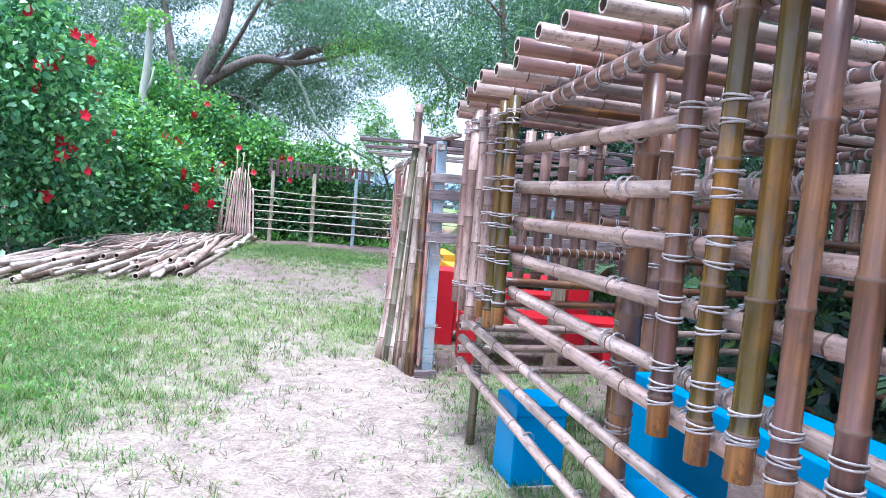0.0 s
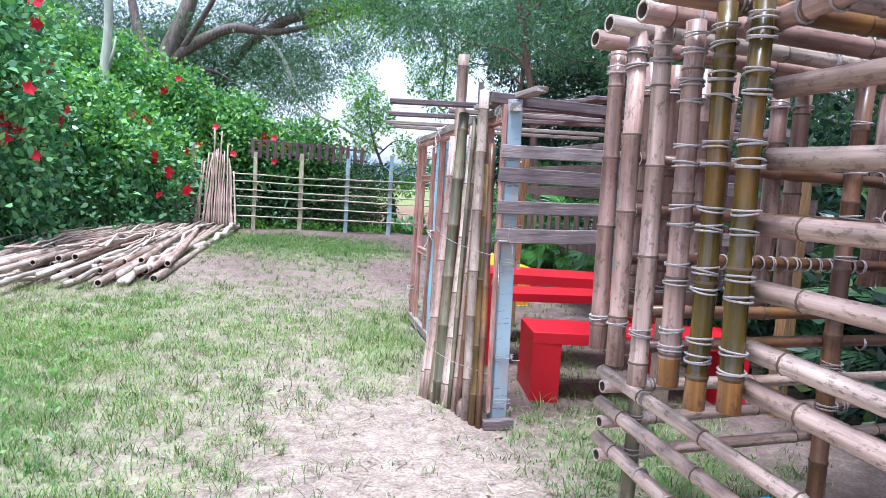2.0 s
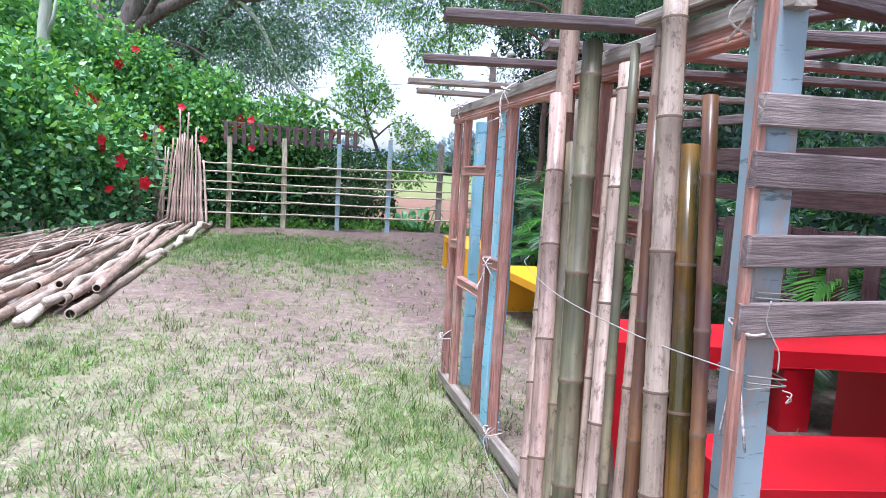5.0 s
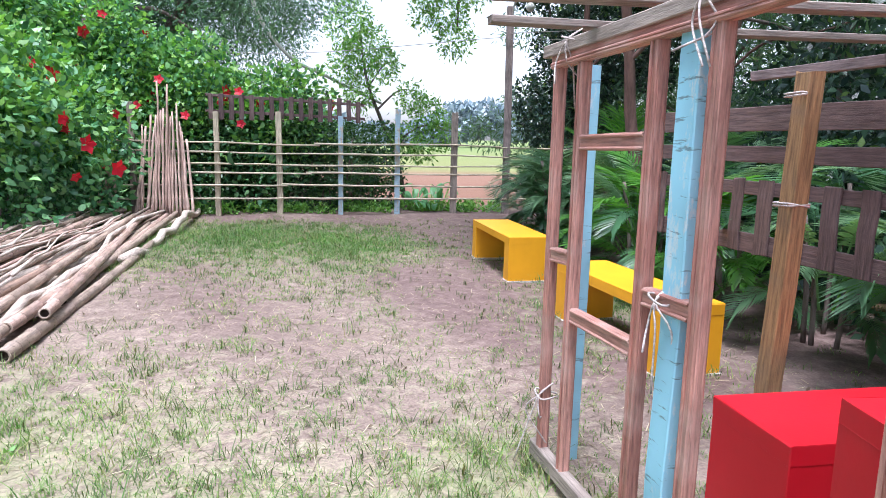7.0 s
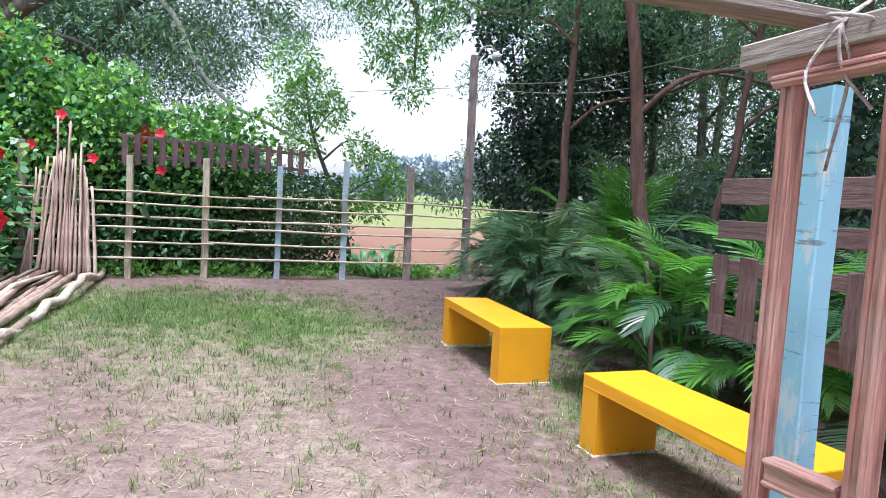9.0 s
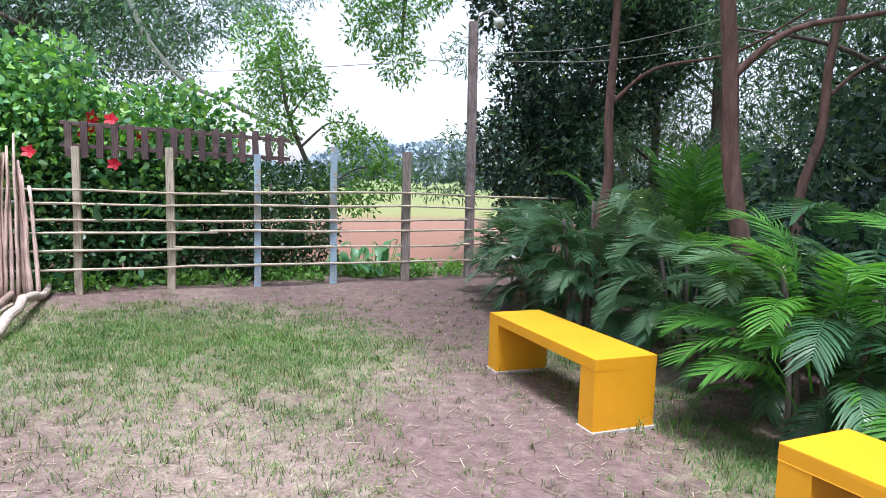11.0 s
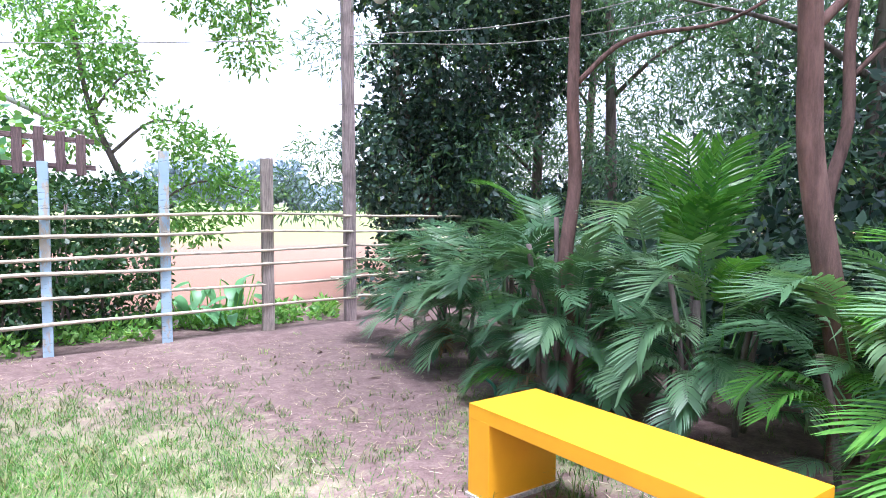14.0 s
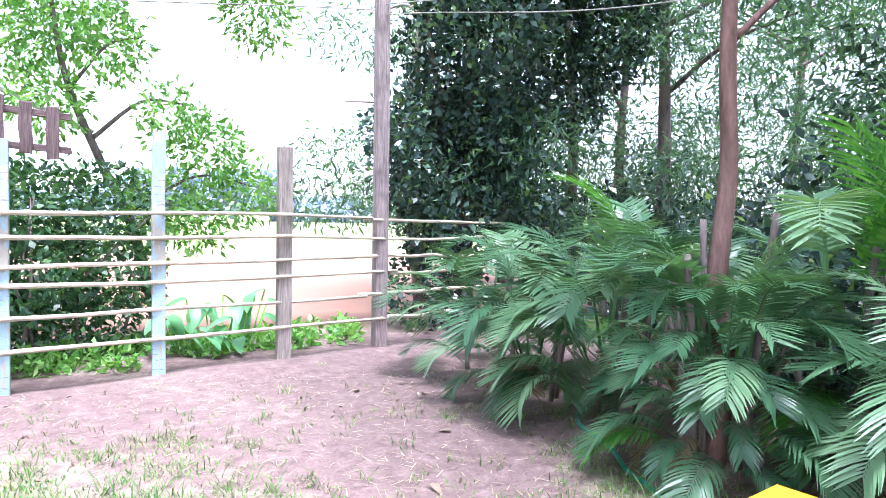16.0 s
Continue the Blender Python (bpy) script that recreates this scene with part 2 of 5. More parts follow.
TUFT = leaf_mat("dark_tufts", [(0.0, (0.05, 0.09, 0.03)), (0.6, (0.1, 0.16, 0.05)), (1.0, (0.24, 0.2, 0.1))], 0.7, 0.2)
PETAL = leaf_mat("red_petals", [(0.0, (0.62, 0.006, 0.03)), (1.0, (0.82, 0.02, 0.06))], 0.5)
STRAW = leaf_mat("dry_straw", [(0.0, (0.18, 0.14, 0.1)), (0.7, (0.36, 0.29, 0.21)), (1.0, (0.52, 0.45, 0.35))], 0.8, 0.1)
LITTER = leaf_mat("fallen_leaves", [(0.0, (0.1, 0.07, 0.05)), (0.7, (0.26, 0.2, 0.15)), (1.0, (0.55, 0.5, 0.45))], 0.8, 0.1)


# ---- mesh helpers ----
def mesh(name, verts, faces, mat, smooth=False, extra=()):
    me = bpy.data.meshes.new(name)
    me.from_pydata([tuple(v) for v in verts], [], [tuple(f) for f in faces])
    me.materials.append(mat)
    for m in extra:
        me.materials.append(m)
    if smooth:
        me.polygons.foreach_set("use_smooth", [True] * len(me.polygons))
    me.update()
    return me


def soup(name, verts, sides, mat, smooth=False):
    """A mesh of many loose polygons, all with the same number of sides; verts: (n * sides, 3)."""
    n = len(verts) // sides
    me = bpy.data.meshes.new(name)
    me.vertices.add(len(verts))
    me.vertices.foreach_set("co", np.asarray(verts, np.float32).ravel())
    me.loops.add(n * sides)
    me.loops.foreach_set("vertex_index", np.arange(n * sides, dtype=np.int32))
    me.polygons.add(n)
    me.polygons.foreach_set("loop_start", np.arange(0, n * sides, sides, dtype=np.int32))
    me.polygons.foreach_set("loop_total", np.full(n, sides, np.int32))
    me.materials.append(mat)
    me.update()
    me.validate()
    return me


def thing(name, base=(0, 0, 0), label="", category="", group="", kind=""):
    e = new(name)
    e.empty_display_size = 0.1
    e.matrix_basis = Matrix.Translation(base)
    return tagged(e, label, category, group, kind)


def part(name, me, parent=None, m=None, label="", **tags):
    """Links a mesh as one object at the world pose m, under a thing or a part (or on its own)."""
    ob = new(name, me)
    ob.matrix_basis = m if m is not None else Matrix()
    if parent:
        up = parent.matrix_basis.copy()
        if parent.parent:
            up = parent.parent.matrix_basis @ parent.matrix_parent_inverse @ up
        ob.parent = parent
        ob.matrix_parent_inverse = up.inverted()
    return tagged(ob, label, **tags)


def along(a, b, up=(0, 0, 1)):
    """The pose whose x axis runs from a to b, with z as near to up as can be, and the length."""
    a, b = Vector(a), Vector(b)
    x = (b - a).normalized()
    y = Vector(up).cross(x)
    if y.length < 1e-4:
        y = Vector((0, 1, 0)).cross(x)
    y.normalize()
    z = x.cross(y)
    m = Matrix((x, y, z)).transposed().to_4x4()
    m.translation = a
    return m, (b - a).length


def pole_mesh(length, r0, r1, rng, mat, node=0.3, bend=0.006, sides=10, ring=1.1, hollow=True, foot=0.0):
    """A bamboo pole along x, with swollen nodes, a slight bend and hollow ends; foot: length of an amber lowest joint."""
    xs, rs, rings = [0.0], [1.0], []
    x = foot or node * rng.uniform(0.2, 0.9)
    while x < length - 0.05:
        for dx, k in ((-0.012, 1.0), (-0.004, ring), (0.004, ring * 0.98), (0.012, 0.97)):
            if 0.01 < x + dx < length - 0.01:
                xs.append(x + dx), rs.append(k)
                if dx == 0.004:
                    rings.append(len(xs) - 2)
        x += node * rng.uniform(0.8, 1.25)
    xs.append(length), rs.append(1.0)
    ph, am = rng.uniform(0, 6.28), bend * length
    verts, faces = [], []
    def put(xx, r):
        t = xx / length
        oy, oz = am * math.sin(3.14 * t) * math.cos(ph), am * math.sin(3.14 * t) * math.sin(ph)
        for k in range(sides):
            a = 6.2832 * k / sides
            verts.append((xx, oy + r * math.cos(a), oz + r * math.sin(a)))
    if hollow:
        put(0.05, r0 * 0.68), put(0.0, r0 * 0.7)
    for xx, k in zip(xs, rs):
        put(xx, (r0 + (r1 - r0) * xx / length) * k)
    if hollow:
        put(length, r1 * 0.7), put(length - 0.05, r1 * 0.68)
    n = len(verts) // sides
    for i in range(n - 1):
        for k in range(sides):
            j = (k + 1) % sides
            faces.append((i * sides + k, (i + 1) * sides + k, (i + 1) * sides + j, i * sides + j))
    faces.append(tuple(range(sides))), faces.append(tuple(reversed(range((n - 1) * sides, n * sides))))
    me = mesh("pole", verts, faces, mat, True, [HOLLOW, NODE, CUT, AMBER])
    for i in rings:
        for k in range(sides):
            me.polygons[(i + (2 if hollow else 0)) * sides + k].material_index = 2
    if hollow:
        for p in list(me.polygons)[:sides] + list(me.polygons)[-sides - 2:]:
            p.material_index = 1
        for k in range(sides):
            me.polygons[sides + k].material_index = me.polygons[(n - 3) * sides + k].material_index = 3
        if foot:
            for k in range(2 * sides, 3 * sides):
                me.polygons[k].material_index = 4
    return me


def stick_mesh(length, r0, r1, rng, mat, wob=0.02, sides=7, seg=9):
    """A cut branch along x: crooked, tapered, with flat ends."""
    verts, faces = [], []
    oy = np.cumsum(rng.normal(0, wob, seg + 1)); oz = np.cumsum(rng.normal(0, wob, seg + 1))
    lin = np.linspace(0, 1, seg + 1)
    oy, oz = oy - oy[0] - (oy[-1] - oy[0]) * lin, oz - oz[0] - (oz[-1] - oz[0]) * lin
    for i in range(seg + 1):
        r = (r0 + (r1 - r0) * lin[i]) * rng.uniform(0.9, 1.12)
        for k in range(sides):
            a = 6.2832 * k / sides
            verts.append((length * lin[i], oy[i] + r * math.cos(a), oz[i] + r * math.sin(a)))
    for i in range(seg):
        for k in range(sides):
            j = (k + 1) % sides
            faces.append((i * sides + k, (i + 1) * sides + k, (i + 1) * sides + j, i * sides + j))
    faces.append(tuple(range(sides))), faces.append(tuple(reversed(range(seg * sides, (seg + 1) * sides))))
    return mesh("stick", verts, faces, mat, True)


def board_mesh(length, w, h, rng, mat, ch=0.004, seg=4, jit=0.003):
    """A sawn board along x, w wide along y and h thick along z, with chamfered, slightly uneven edges."""
    verts, faces = [], []
    a, b = w / 2, h / 2
    prof = [(-a + ch, -b), (a - ch, -b), (a, -b + ch), (a, b - ch), (a - ch, b), (-a + ch, b), (-a, b - ch), (-a, -b + ch)]
    for i in range(seg + 1):
        dy, dz, k = rng.normal(0, jit), rng.normal(0, jit), rng.uniform(0.97, 1.02)
        for y, z in prof:
            x = length * i / seg + (rng.normal(0, jit * 1.5) if i in (0, seg) else 0)
            verts.append((x, y * k + dy, z + dz))
    for i in range(seg):
        for k in range(8):
            j = (k + 1) % 8
            faces.append((i * 8 + k, (i + 1) * 8 + k, (i + 1) * 8 + j, i * 8 + j))
    faces.append(tuple(range(8))), faces.append(tuple(reversed(range(seg * 8, seg * 8 + 8))))
    return mesh("board", verts, faces, mat)


def tube_mesh(points, radii, mat, sides=6):
    """A tube through points; for trunks, limbs, ropes and wires."""
    pts = [Vector(p) for p in points]
    if not hasattr(radii, "__len__"):
        radii = [radii] * len(pts)
    radii = [float(r) for r in radii]
    verts, faces, u = [], [], None
    for i, p in enumerate(pts):
        d = (pts[min(i + 1, len(pts) - 1)] - pts[max(i - 1, 0)]).normalized()
        u = (u - d * u.dot(d)) if u else d.orthogonal()
        u.normalize()
        v = d.cross(u)
        for k in range(sides):
            a = 6.2832 * k / sides
            verts.append(p + radii[i] * (math.cos(a) * u + math.sin(a) * v))
    for i in range(len(pts) - 1):
        for k in range(sides):
            j = (k + 1) % sides
            faces.append((i * sides + k, i * sides + j, (i + 1) * sides + j, (i + 1) * sides + k))
    faces.append(tuple(reversed(range(sides)))), faces.append(tuple(range((len(pts) - 1) * sides, len(pts) * sides)))
    return mesh("tube", verts, faces, mat, True)


def smooth_path(points, n=6):
    """A rounded line through points."""
    p = [Vector(q) for q in points]
    p = [2 * p[0] - p[1]] + p + [2 * p[-1] - p[-2]]
    out = []
    for i in range(1, len(p) - 2):
        for k in range(n):
            t = k / n
            out.append(0.5 * (2 * p[i] + (p[i + 1] - p[i - 1]) * t + (2 * p[i - 1] - 5 * p[i] + 4 * p[i + 1] - p[i + 2]) * t * t
                              + (3 * p[i] - p[i - 1] - 3 * p[i + 1] + p[i + 2]) * t ** 3))
    return out + [p[-2]]


def lash_mesh(turns, rng):
    """Turns of rope round a pole of radius 1 along x."""
    verts, faces = [], []
    for k in range(turns):
        x0, tilt = (k - (turns - 1) / 2) * 0.26 + rng.normal(0, 0.03), rng.normal(0, 0.1)
        o = len(verts)
        for i in range(12):
            a = 6.2832 * i / 12
            c, s = math.cos(a), math.sin(a)
            for q in range(5):
                b = 6.2832 * q / 5
                r = 1.12 + 0.11 * math.cos(b)
                verts.append((x0 + tilt * c + 0.1 * math.sin(b), r * c, r * s))
        for i in range(12):
            for q in range(5):
                faces.append((o + i * 5 + q, o + (i + 1) % 12 * 5 + q, o + (i + 1) % 12 * 5 + (q + 1) % 5, o + i * 5 + (q + 1) % 5))
    return mesh("lashing", verts, faces, ROPE, True)


LASH = [lash_mesh(2, np.random.default_rng(1)), lash_mesh(3, np.random.default_rng(2)), lash_mesh(2, np.random.default_rng(3))]


def bamboo(parent, a, b, r, rng, mat=None, name="pole", lashes=(), node=0.3, bend=0.005, foot=0.0, **tags):
    """A bamboo pole from a to b, with rope lashings at the given distances along it."""
    m, length = along(a, b)
    m = m @ pose(0, 0, 0, rng.uniform(0, 360), 0, 0)
    ob = part(name, pole_mesh(length, r * rng.uniform(0.94, 1.06), r * rng.uniform(0.88, 1.0), rng, mat or BAMBOO, node, bend, foot=foot), parent, m, **tags)
    for x in lashes:
        if 0 <= x <= length:
            part("rope_lashing", LASH[int(rng.integers(3))], ob,
                 m @ pose(x, 0, 0, rng.uniform(0, 360), 0, 0) @ Matrix.Diagonal((r, r, r, 1)))
    return ob


def board(parent, a, b, w, h, rng, mat, name="board", up=(0, 0, 1), **tags):
    m, length = along(a, b, up)
    return part(name, board_mesh(length, w, h, rng, mat), parent, m, **tags)


def slab(name, parent, x0, x1, y0, y1, z0, z1, mat, m, rng, ch=0.006):
    """A cast block with rounded, slightly uneven edges, at the pose m."""
    bm = bmesh.new()
    bmesh.ops.create_cube(bm, size=1)
    for v in bm.verts:
        v.co = ((x0 + x1) / 2 + v.co.x * (x1 - x0), (y0 + y1) / 2 + v.co.y * (y1 - y0), (z0 + z1) / 2 + v.co.z * (z1 - z0))
    bmesh.ops.bevel(bm, geom=bm.edges[:], offset=ch, segments=2, profile=0.5, affect="EDGES")
    for v in bm.verts:
        v.co += Vector(rng.normal(0, 0.0012, 3))
    me = bpy.data.meshes.new(name)
    bm.to_mesh(me)
    bm.free()
    me.materials.append(mat)
    return part(name, me, parent, m)


# ---- the ground ----
def grassiness(x, y):
    """How grassy the ground is at x, y: 0 bare sandy soil, 1 thick grass."""
    def blob(cx, cy, rx, ry):
        return np.exp(-(((x - cx) / rx) ** 2 + ((y - cy) / ry) ** 2))
    n = 0.5 * np.sin(1.7 * x + 0.6 * y) * np.sin(1.3 * y - 0.8 * x + 1) + 0.35 * np.sin(3.9 * x - 2.1 * y) * np.sin(3.1 * y + 1.2 * x)
    g = 0.24 + 0.2 * n
    g = g + 0.8 * blob(-2.5, 3.2, 1.5, 2.3) + 0.3 * blob(-2.9, 7.2, 1.5, 2.4) + 0.22 * blob(-1.2, 7.5, 1.6, 2.2) + 0.55 * blob(-2.2, 14.9, 1.9, 1.7) + 0.25 * blob(-0.4, 14.2, 0.9, 1.5)
    g = g + 0.45 * blob(0.35, 7.4, 0.35, 1.6) + 0.35 * blob(1.35, 14.6, 0.5, 1.0) + 0.5 * blob(1.75, 5.3, 0.75, 0.6) + 0.45 * blob(2.2, 3.6, 0.8, 1.2) + 0.6 * blob(1.75, 11.7, 0.55, 0.6)
    g = g - 0.5 * blob(0.7, 4.0, 0.7, 2.2) - 0.45 * blob(0.7, 16.4, 1.0, 1.6) - 0.7 * blob(-1.0, 17.6, 4.5, 0.5) - 0.35 * blob(0.4, 12.0, 0.6, 2.5)
    g = g - 0.25 * blob(-2.2, 11.0, 1.5, 1.5) - 0.6 * np.clip((x - 2.6) / 0.6, 0, 1) - 0.45 * np.clip((x - 1.9) / 0.5, 0, 1) * np.clip((y - 6.2) / 0.6, 0, 1) - 0.5 * np.clip((-4.9 - x) / 0.5, 0, 1)
    return np.clip(g, 0, 1)


def lushness(x, y):
    """Where the grass is fresh and green: by the hedge's near end, and before the fence."""
    return np.clip(1.25 * np.exp(-(((x + 2.3) / 1.6) ** 2 + ((y - 2.6) / 2.2) ** 2)) + 1.2 * np.exp(-(((x + 1.6) / 2.0) ** 2 + ((y - 14.8) / 2.1) ** 2))
                   + 0.9 * np.exp(-(((x - 2.0) / 0.9) ** 2 + ((y - 4.6) / 1.6) ** 2)) + np.exp(-(((x - 1.6) / 0.7) ** 2 + ((y - 12.4) / 2.0) ** 2)), 0, 1)


def height(x, y):
    """Unevenness of the soil, with a low ridge along the fence."""
    z = 0.008 * np.sin(2.3 * x + 1.1 * y) + 0.006 * np.sin(5.1 * x - 3.7 * y) + 0.004 * np.sin(9.7 * y + 2.0 * x)
    line = 17.6 + 0.21 * (x + 2.48)
    z = z + 0.05 * np.exp(-((y - line) / 0.25) ** 2) * (0.6 + 0.4 * np.sin(2.1 * x)) * (np.abs(x) < 6)
    far = np.clip((y - 20) / 3, 0, 1)
    return z * (1 - far) - 0.25 * far


def spread(lo, hi, step, out):
    """Even steps from lo to hi, then ever wider ones as far as out."""
    c = list(np.arange(lo, hi + 1e-6, step))
    d = step
    while c[-1] < out:
        d *= 1.4
        c.append(c[-1] + d)
    d = step
    while c[0] > -out:
        d *= 1.4
        c.insert(0, c[0] - d)
    return np.array(c)


gx, gy = spread(-6.0, 4.0, 0.1, 900), spread(-1.0, 20.0, 0.1, 900)
GX, GY = np.meshgrid(gx, gy)
gv = np.stack([GX, GY, height(GX, GY)], -1).reshape(-1, 3)
nx, ny = len(gx), len(gy)
gf = [(j * nx + i, j * nx + i + 1, (j + 1) * nx + i + 1, (j + 1) * nx + i) for j in range(ny - 1) for i in range(nx - 1)]

SOIL, nt, b = material("sandy_soil", 0.95)
at = nt.nodes.new("ShaderNodeAttribute")
at.attribute_name = "grass"
fine, mid, big = noise_node(nt, 60, 5), noise_node(nt, 9, 5, rough=0.7), noise_node(nt, 1.1, 3)
soil = ramp_node(nt, mid, [(0.3, (0.21, 0.155, 0.13)), (0.55, (0.345, 0.278, 0.225)), (0.75, (0.47, 0.4, 0.33))])
soil = mix(nt, 0.8, soil, ramp_node(nt, fine, [(0.32, (0.5, 0.48, 0.47)), (0.68, (1.3, 1.3, 1.3))]), "MULTIPLY")
soil = mix(nt, 0.5, soil, ramp_node(nt, big, [(0.35, (0.75, 0.72, 0.72)), (0.65, (1.15, 1.15, 1.15))]), "MULTIPLY")
# darker ground: pinkish packed soil, with shade painted into its colour too
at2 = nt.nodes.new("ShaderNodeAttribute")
at2.attribute_name = "packed_shade"
packed_shade = ramp_node(nt, mid, [(0.3, (0.11, 0.07, 0.063)), (0.55, (0.185, 0.125, 0.114)), (0.75, (0.28, 0.205, 0.188))])
packed_shade = mix(nt, 0.6, packed_shade, ramp_node(nt, fine, [(0.32, (0.6, 0.58, 0.57)), (0.68, (1.2, 1.2, 1.2))]), "MULTIPLY")
soil = mix(nt, at2.outputs["Fac"], soil, packed_shade)
turf = ramp_node(nt, noise_node(nt, 30, 5, rough=0.75), [(0.3, (0.17, 0.2, 0.085)), (0.7, (0.36, 0.37, 0.21))])
at3 = nt.nodes.new("ShaderNodeAttribute")
at3.attribute_name = "lush"
turf = mix(nt, at3.outputs["Fac"], turf, ramp_node(nt, noise_node(nt, 26, 5, rough=0.75), [(0.3, (0.085, 0.13, 0.035)), (0.7, (0.22, 0.23, 0.11))]))
amount = nt.nodes.new("ShaderNodeMath")
amount.operation = "MULTIPLY_ADD"
amount.inputs[1].default_value = 0.55
scaled = nt.nodes.new("ShaderNodeMath")
scaled.operation = "MULTIPLY"
scaled.inputs[1].default_value = 0.9
nt.links.new(mid, scaled.inputs[0])
nt.links.new(at.outputs["Fac"], amount.inputs[0])
nt.links.new(scaled.outputs[0], amount.inputs[2])
c = mix(nt, ramp_node(nt, amount.outputs[0], [(0.6, (0, 0, 0)), (0.92, (0.8, 0.8, 0.8))]), soil, turf)
sep, tc = nt.nodes.new("ShaderNodeSeparateXYZ"), nt.nodes.new("ShaderNodeTexCoord")
nt.links.new(tc.outputs["Object"], sep.inputs[0])
mr = nt.nodes.new("ShaderNodeMapRange")
mr.inputs["From Min"].default_value, mr.inputs["From Max"].default_value = 19.0, 119.0
nt.links.new(sep.outputs["Y"], mr.inputs["Value"])
field = ramp_node(nt, mr.outputs[0], [(0.0, (0.18, 0.21, 0.07)), (0.02, (0.28, 0.145, 0.09)), (0.18, (0.31, 0.17, 0.11)), (0.24, (0.27, 0.3, 0.1)), (1.0, (0.23, 0.32, 0.1))])
far = nt.nodes.new("ShaderNodeMapRange")
far.inputs["From Min"].default_value, far.inputs["From Max"].default_value = 19.3, 20.3
nt.links.new(sep.outputs["Y"], far.inputs["Value"])
nt.links.new(mix(nt, far.outputs[0], c, mix(nt, 0.4, field, soil, "MULTIPLY")), b.inputs["Base Color"])
bump(nt, b, mid, 0.5, 0.03)
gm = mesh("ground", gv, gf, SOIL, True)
ga = gm.attributes.new("grass", "FLOAT", "POINT")
ga.data.foreach_set("value", (grassiness(GX, GY) * (np.abs(GX) < 9) * (GY < 20)).astype(np.float32).ravel())
la = gm.attributes.new("lush", "FLOAT", "POINT")
la.data.foreach_set("value", (lushness(GX, GY) * (GY < 20)).astype(np.float32).ravel())
pa = gm.attributes.new("packed_shade", "FLOAT", "POINT")
# trail soil, plus painted shade under the shelter and along the right-hand trees
trail_shade = np.exp(-((GX - 0.95 - 0.12 * np.sin(0.9 * GY)) / 0.85) ** 2) * np.clip((GY - 7.5) / 4, 0, 1) + np.exp(-((GX - 2.6) / 0.9) ** 2) + 0.8 * np.exp(-((GX - 1.9) / 1.0) ** 4 - ((GY - 6.7) / 1.6) ** 4) + np.clip((GY - 15.5) / 2, 0, 1) * 0.5 + 0.72 * np.clip((GY - 8) / 3, 0, 1)
pa.data.foreach_set("value", (np.clip(trail_shade * (0.85 + 0.3 * np.sin(2.9 * GX + 1.7 * GY)), 0, 1) * (GY < 20)).astype(np.float32).ravel())
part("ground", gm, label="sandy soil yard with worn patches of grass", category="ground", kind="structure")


def grass_blades(n, seed, x0, x1, y0, y1, tall, need, lush):
    """Blades in tufts where the ground is grassy, as loose narrow triangles."""
    rng = np.random.default_rng(seed)
    x, y = rng.uniform(x0, x1, n), rng.uniform(y0, y1, n)
    keep = grassiness(x, y) + 0.12 * np.sin(7.1 * x + 2 * y) * np.sin(6.3 * y - 3 * x) > need + rng.uniform(0, 0.9, n)
    keep &= (lushness(x, y) > rng.uniform(0.1, 0.8, n)) == lush
    x, y = x[keep], y[keep]
    per = 9
    x, y = np.repeat(x, per), np.repeat(y, per)
    k = len(x)
    x, y = x + rng.normal(0, 0.03, k), y + rng.normal(0, 0.03, k)
    a, h = rng.uniform(0, 6.283, k), rng.uniform(0.4, 1.0, k) * tall * (0.55 + 0.7 * grassiness(x, y))
    lean, w = rng.uniform(0.4, 1.8, k) * h, rng.uniform(0.0015, 0.0032, k)
    z = height(x, y) - 0.005
    ca, sa = np.cos(a), np.sin(a)
    b0 = np.stack([x - sa * w, y + ca * w, z], -1)
    b1 = np.stack([x + sa * w, y - ca * w, z], -1)
    m0 = np.stack([x + ca * lean * 0.4 - sa * w * 0.8, y + sa * lean * 0.4 + ca * w * 0.8, z + h * 0.65], -1)
    m1 = np.stack([x + ca * lean * 0.4 + sa * w * 0.8, y + sa * lean * 0.4 - ca * w * 0.8, z + h * 0.65], -1)
    t0 = np.stack([x + ca * lean - sa * w * 0.1, y + sa * lean + ca * w * 0.1, z + h], -1)
    t1 = np.stack([x + ca * lean + sa * w * 0.1, y + sa * lean - ca * w * 0.1, z + h], -1)
    quads = np.stack([b0, b1, m1, m0, m0, m1, t1, t0], 1)
    return quads.reshape(-1, 3)


for lush, mat in ((False, GRASS), (True, LUSH)):
    blades = [grass_blades(62000, 5, -5.2, 3.2, 1.0, 18.2, 0.05, 0.02, lush), grass_blades(1700, 6, -4.5, 3.0, 1.2, 17.4, 0.14, -0.2, lush), grass_blades(9000, 8, -5.0, -0.6, 1.0, 7.5, 0.1, 0.3, lush)]
    part("grass", soup("grass", np.concatenate(blades), 4, mat), label="short fresh green grass on sandy soil" if lush else "short patchy yellow-green grass on sandy soil", category="grass", kind="stuff")
part("grass_tufts", soup("grass_tufts", np.concatenate([grass_blades(4600, 7, -4.5, 3.0, 1.5, 17.4, 0.12, -0.3, k) for k in (False, True)]), 4, TUFT),
     label="small dark tufts of coarse grass on bare soil", category="grass", kind="stuff")


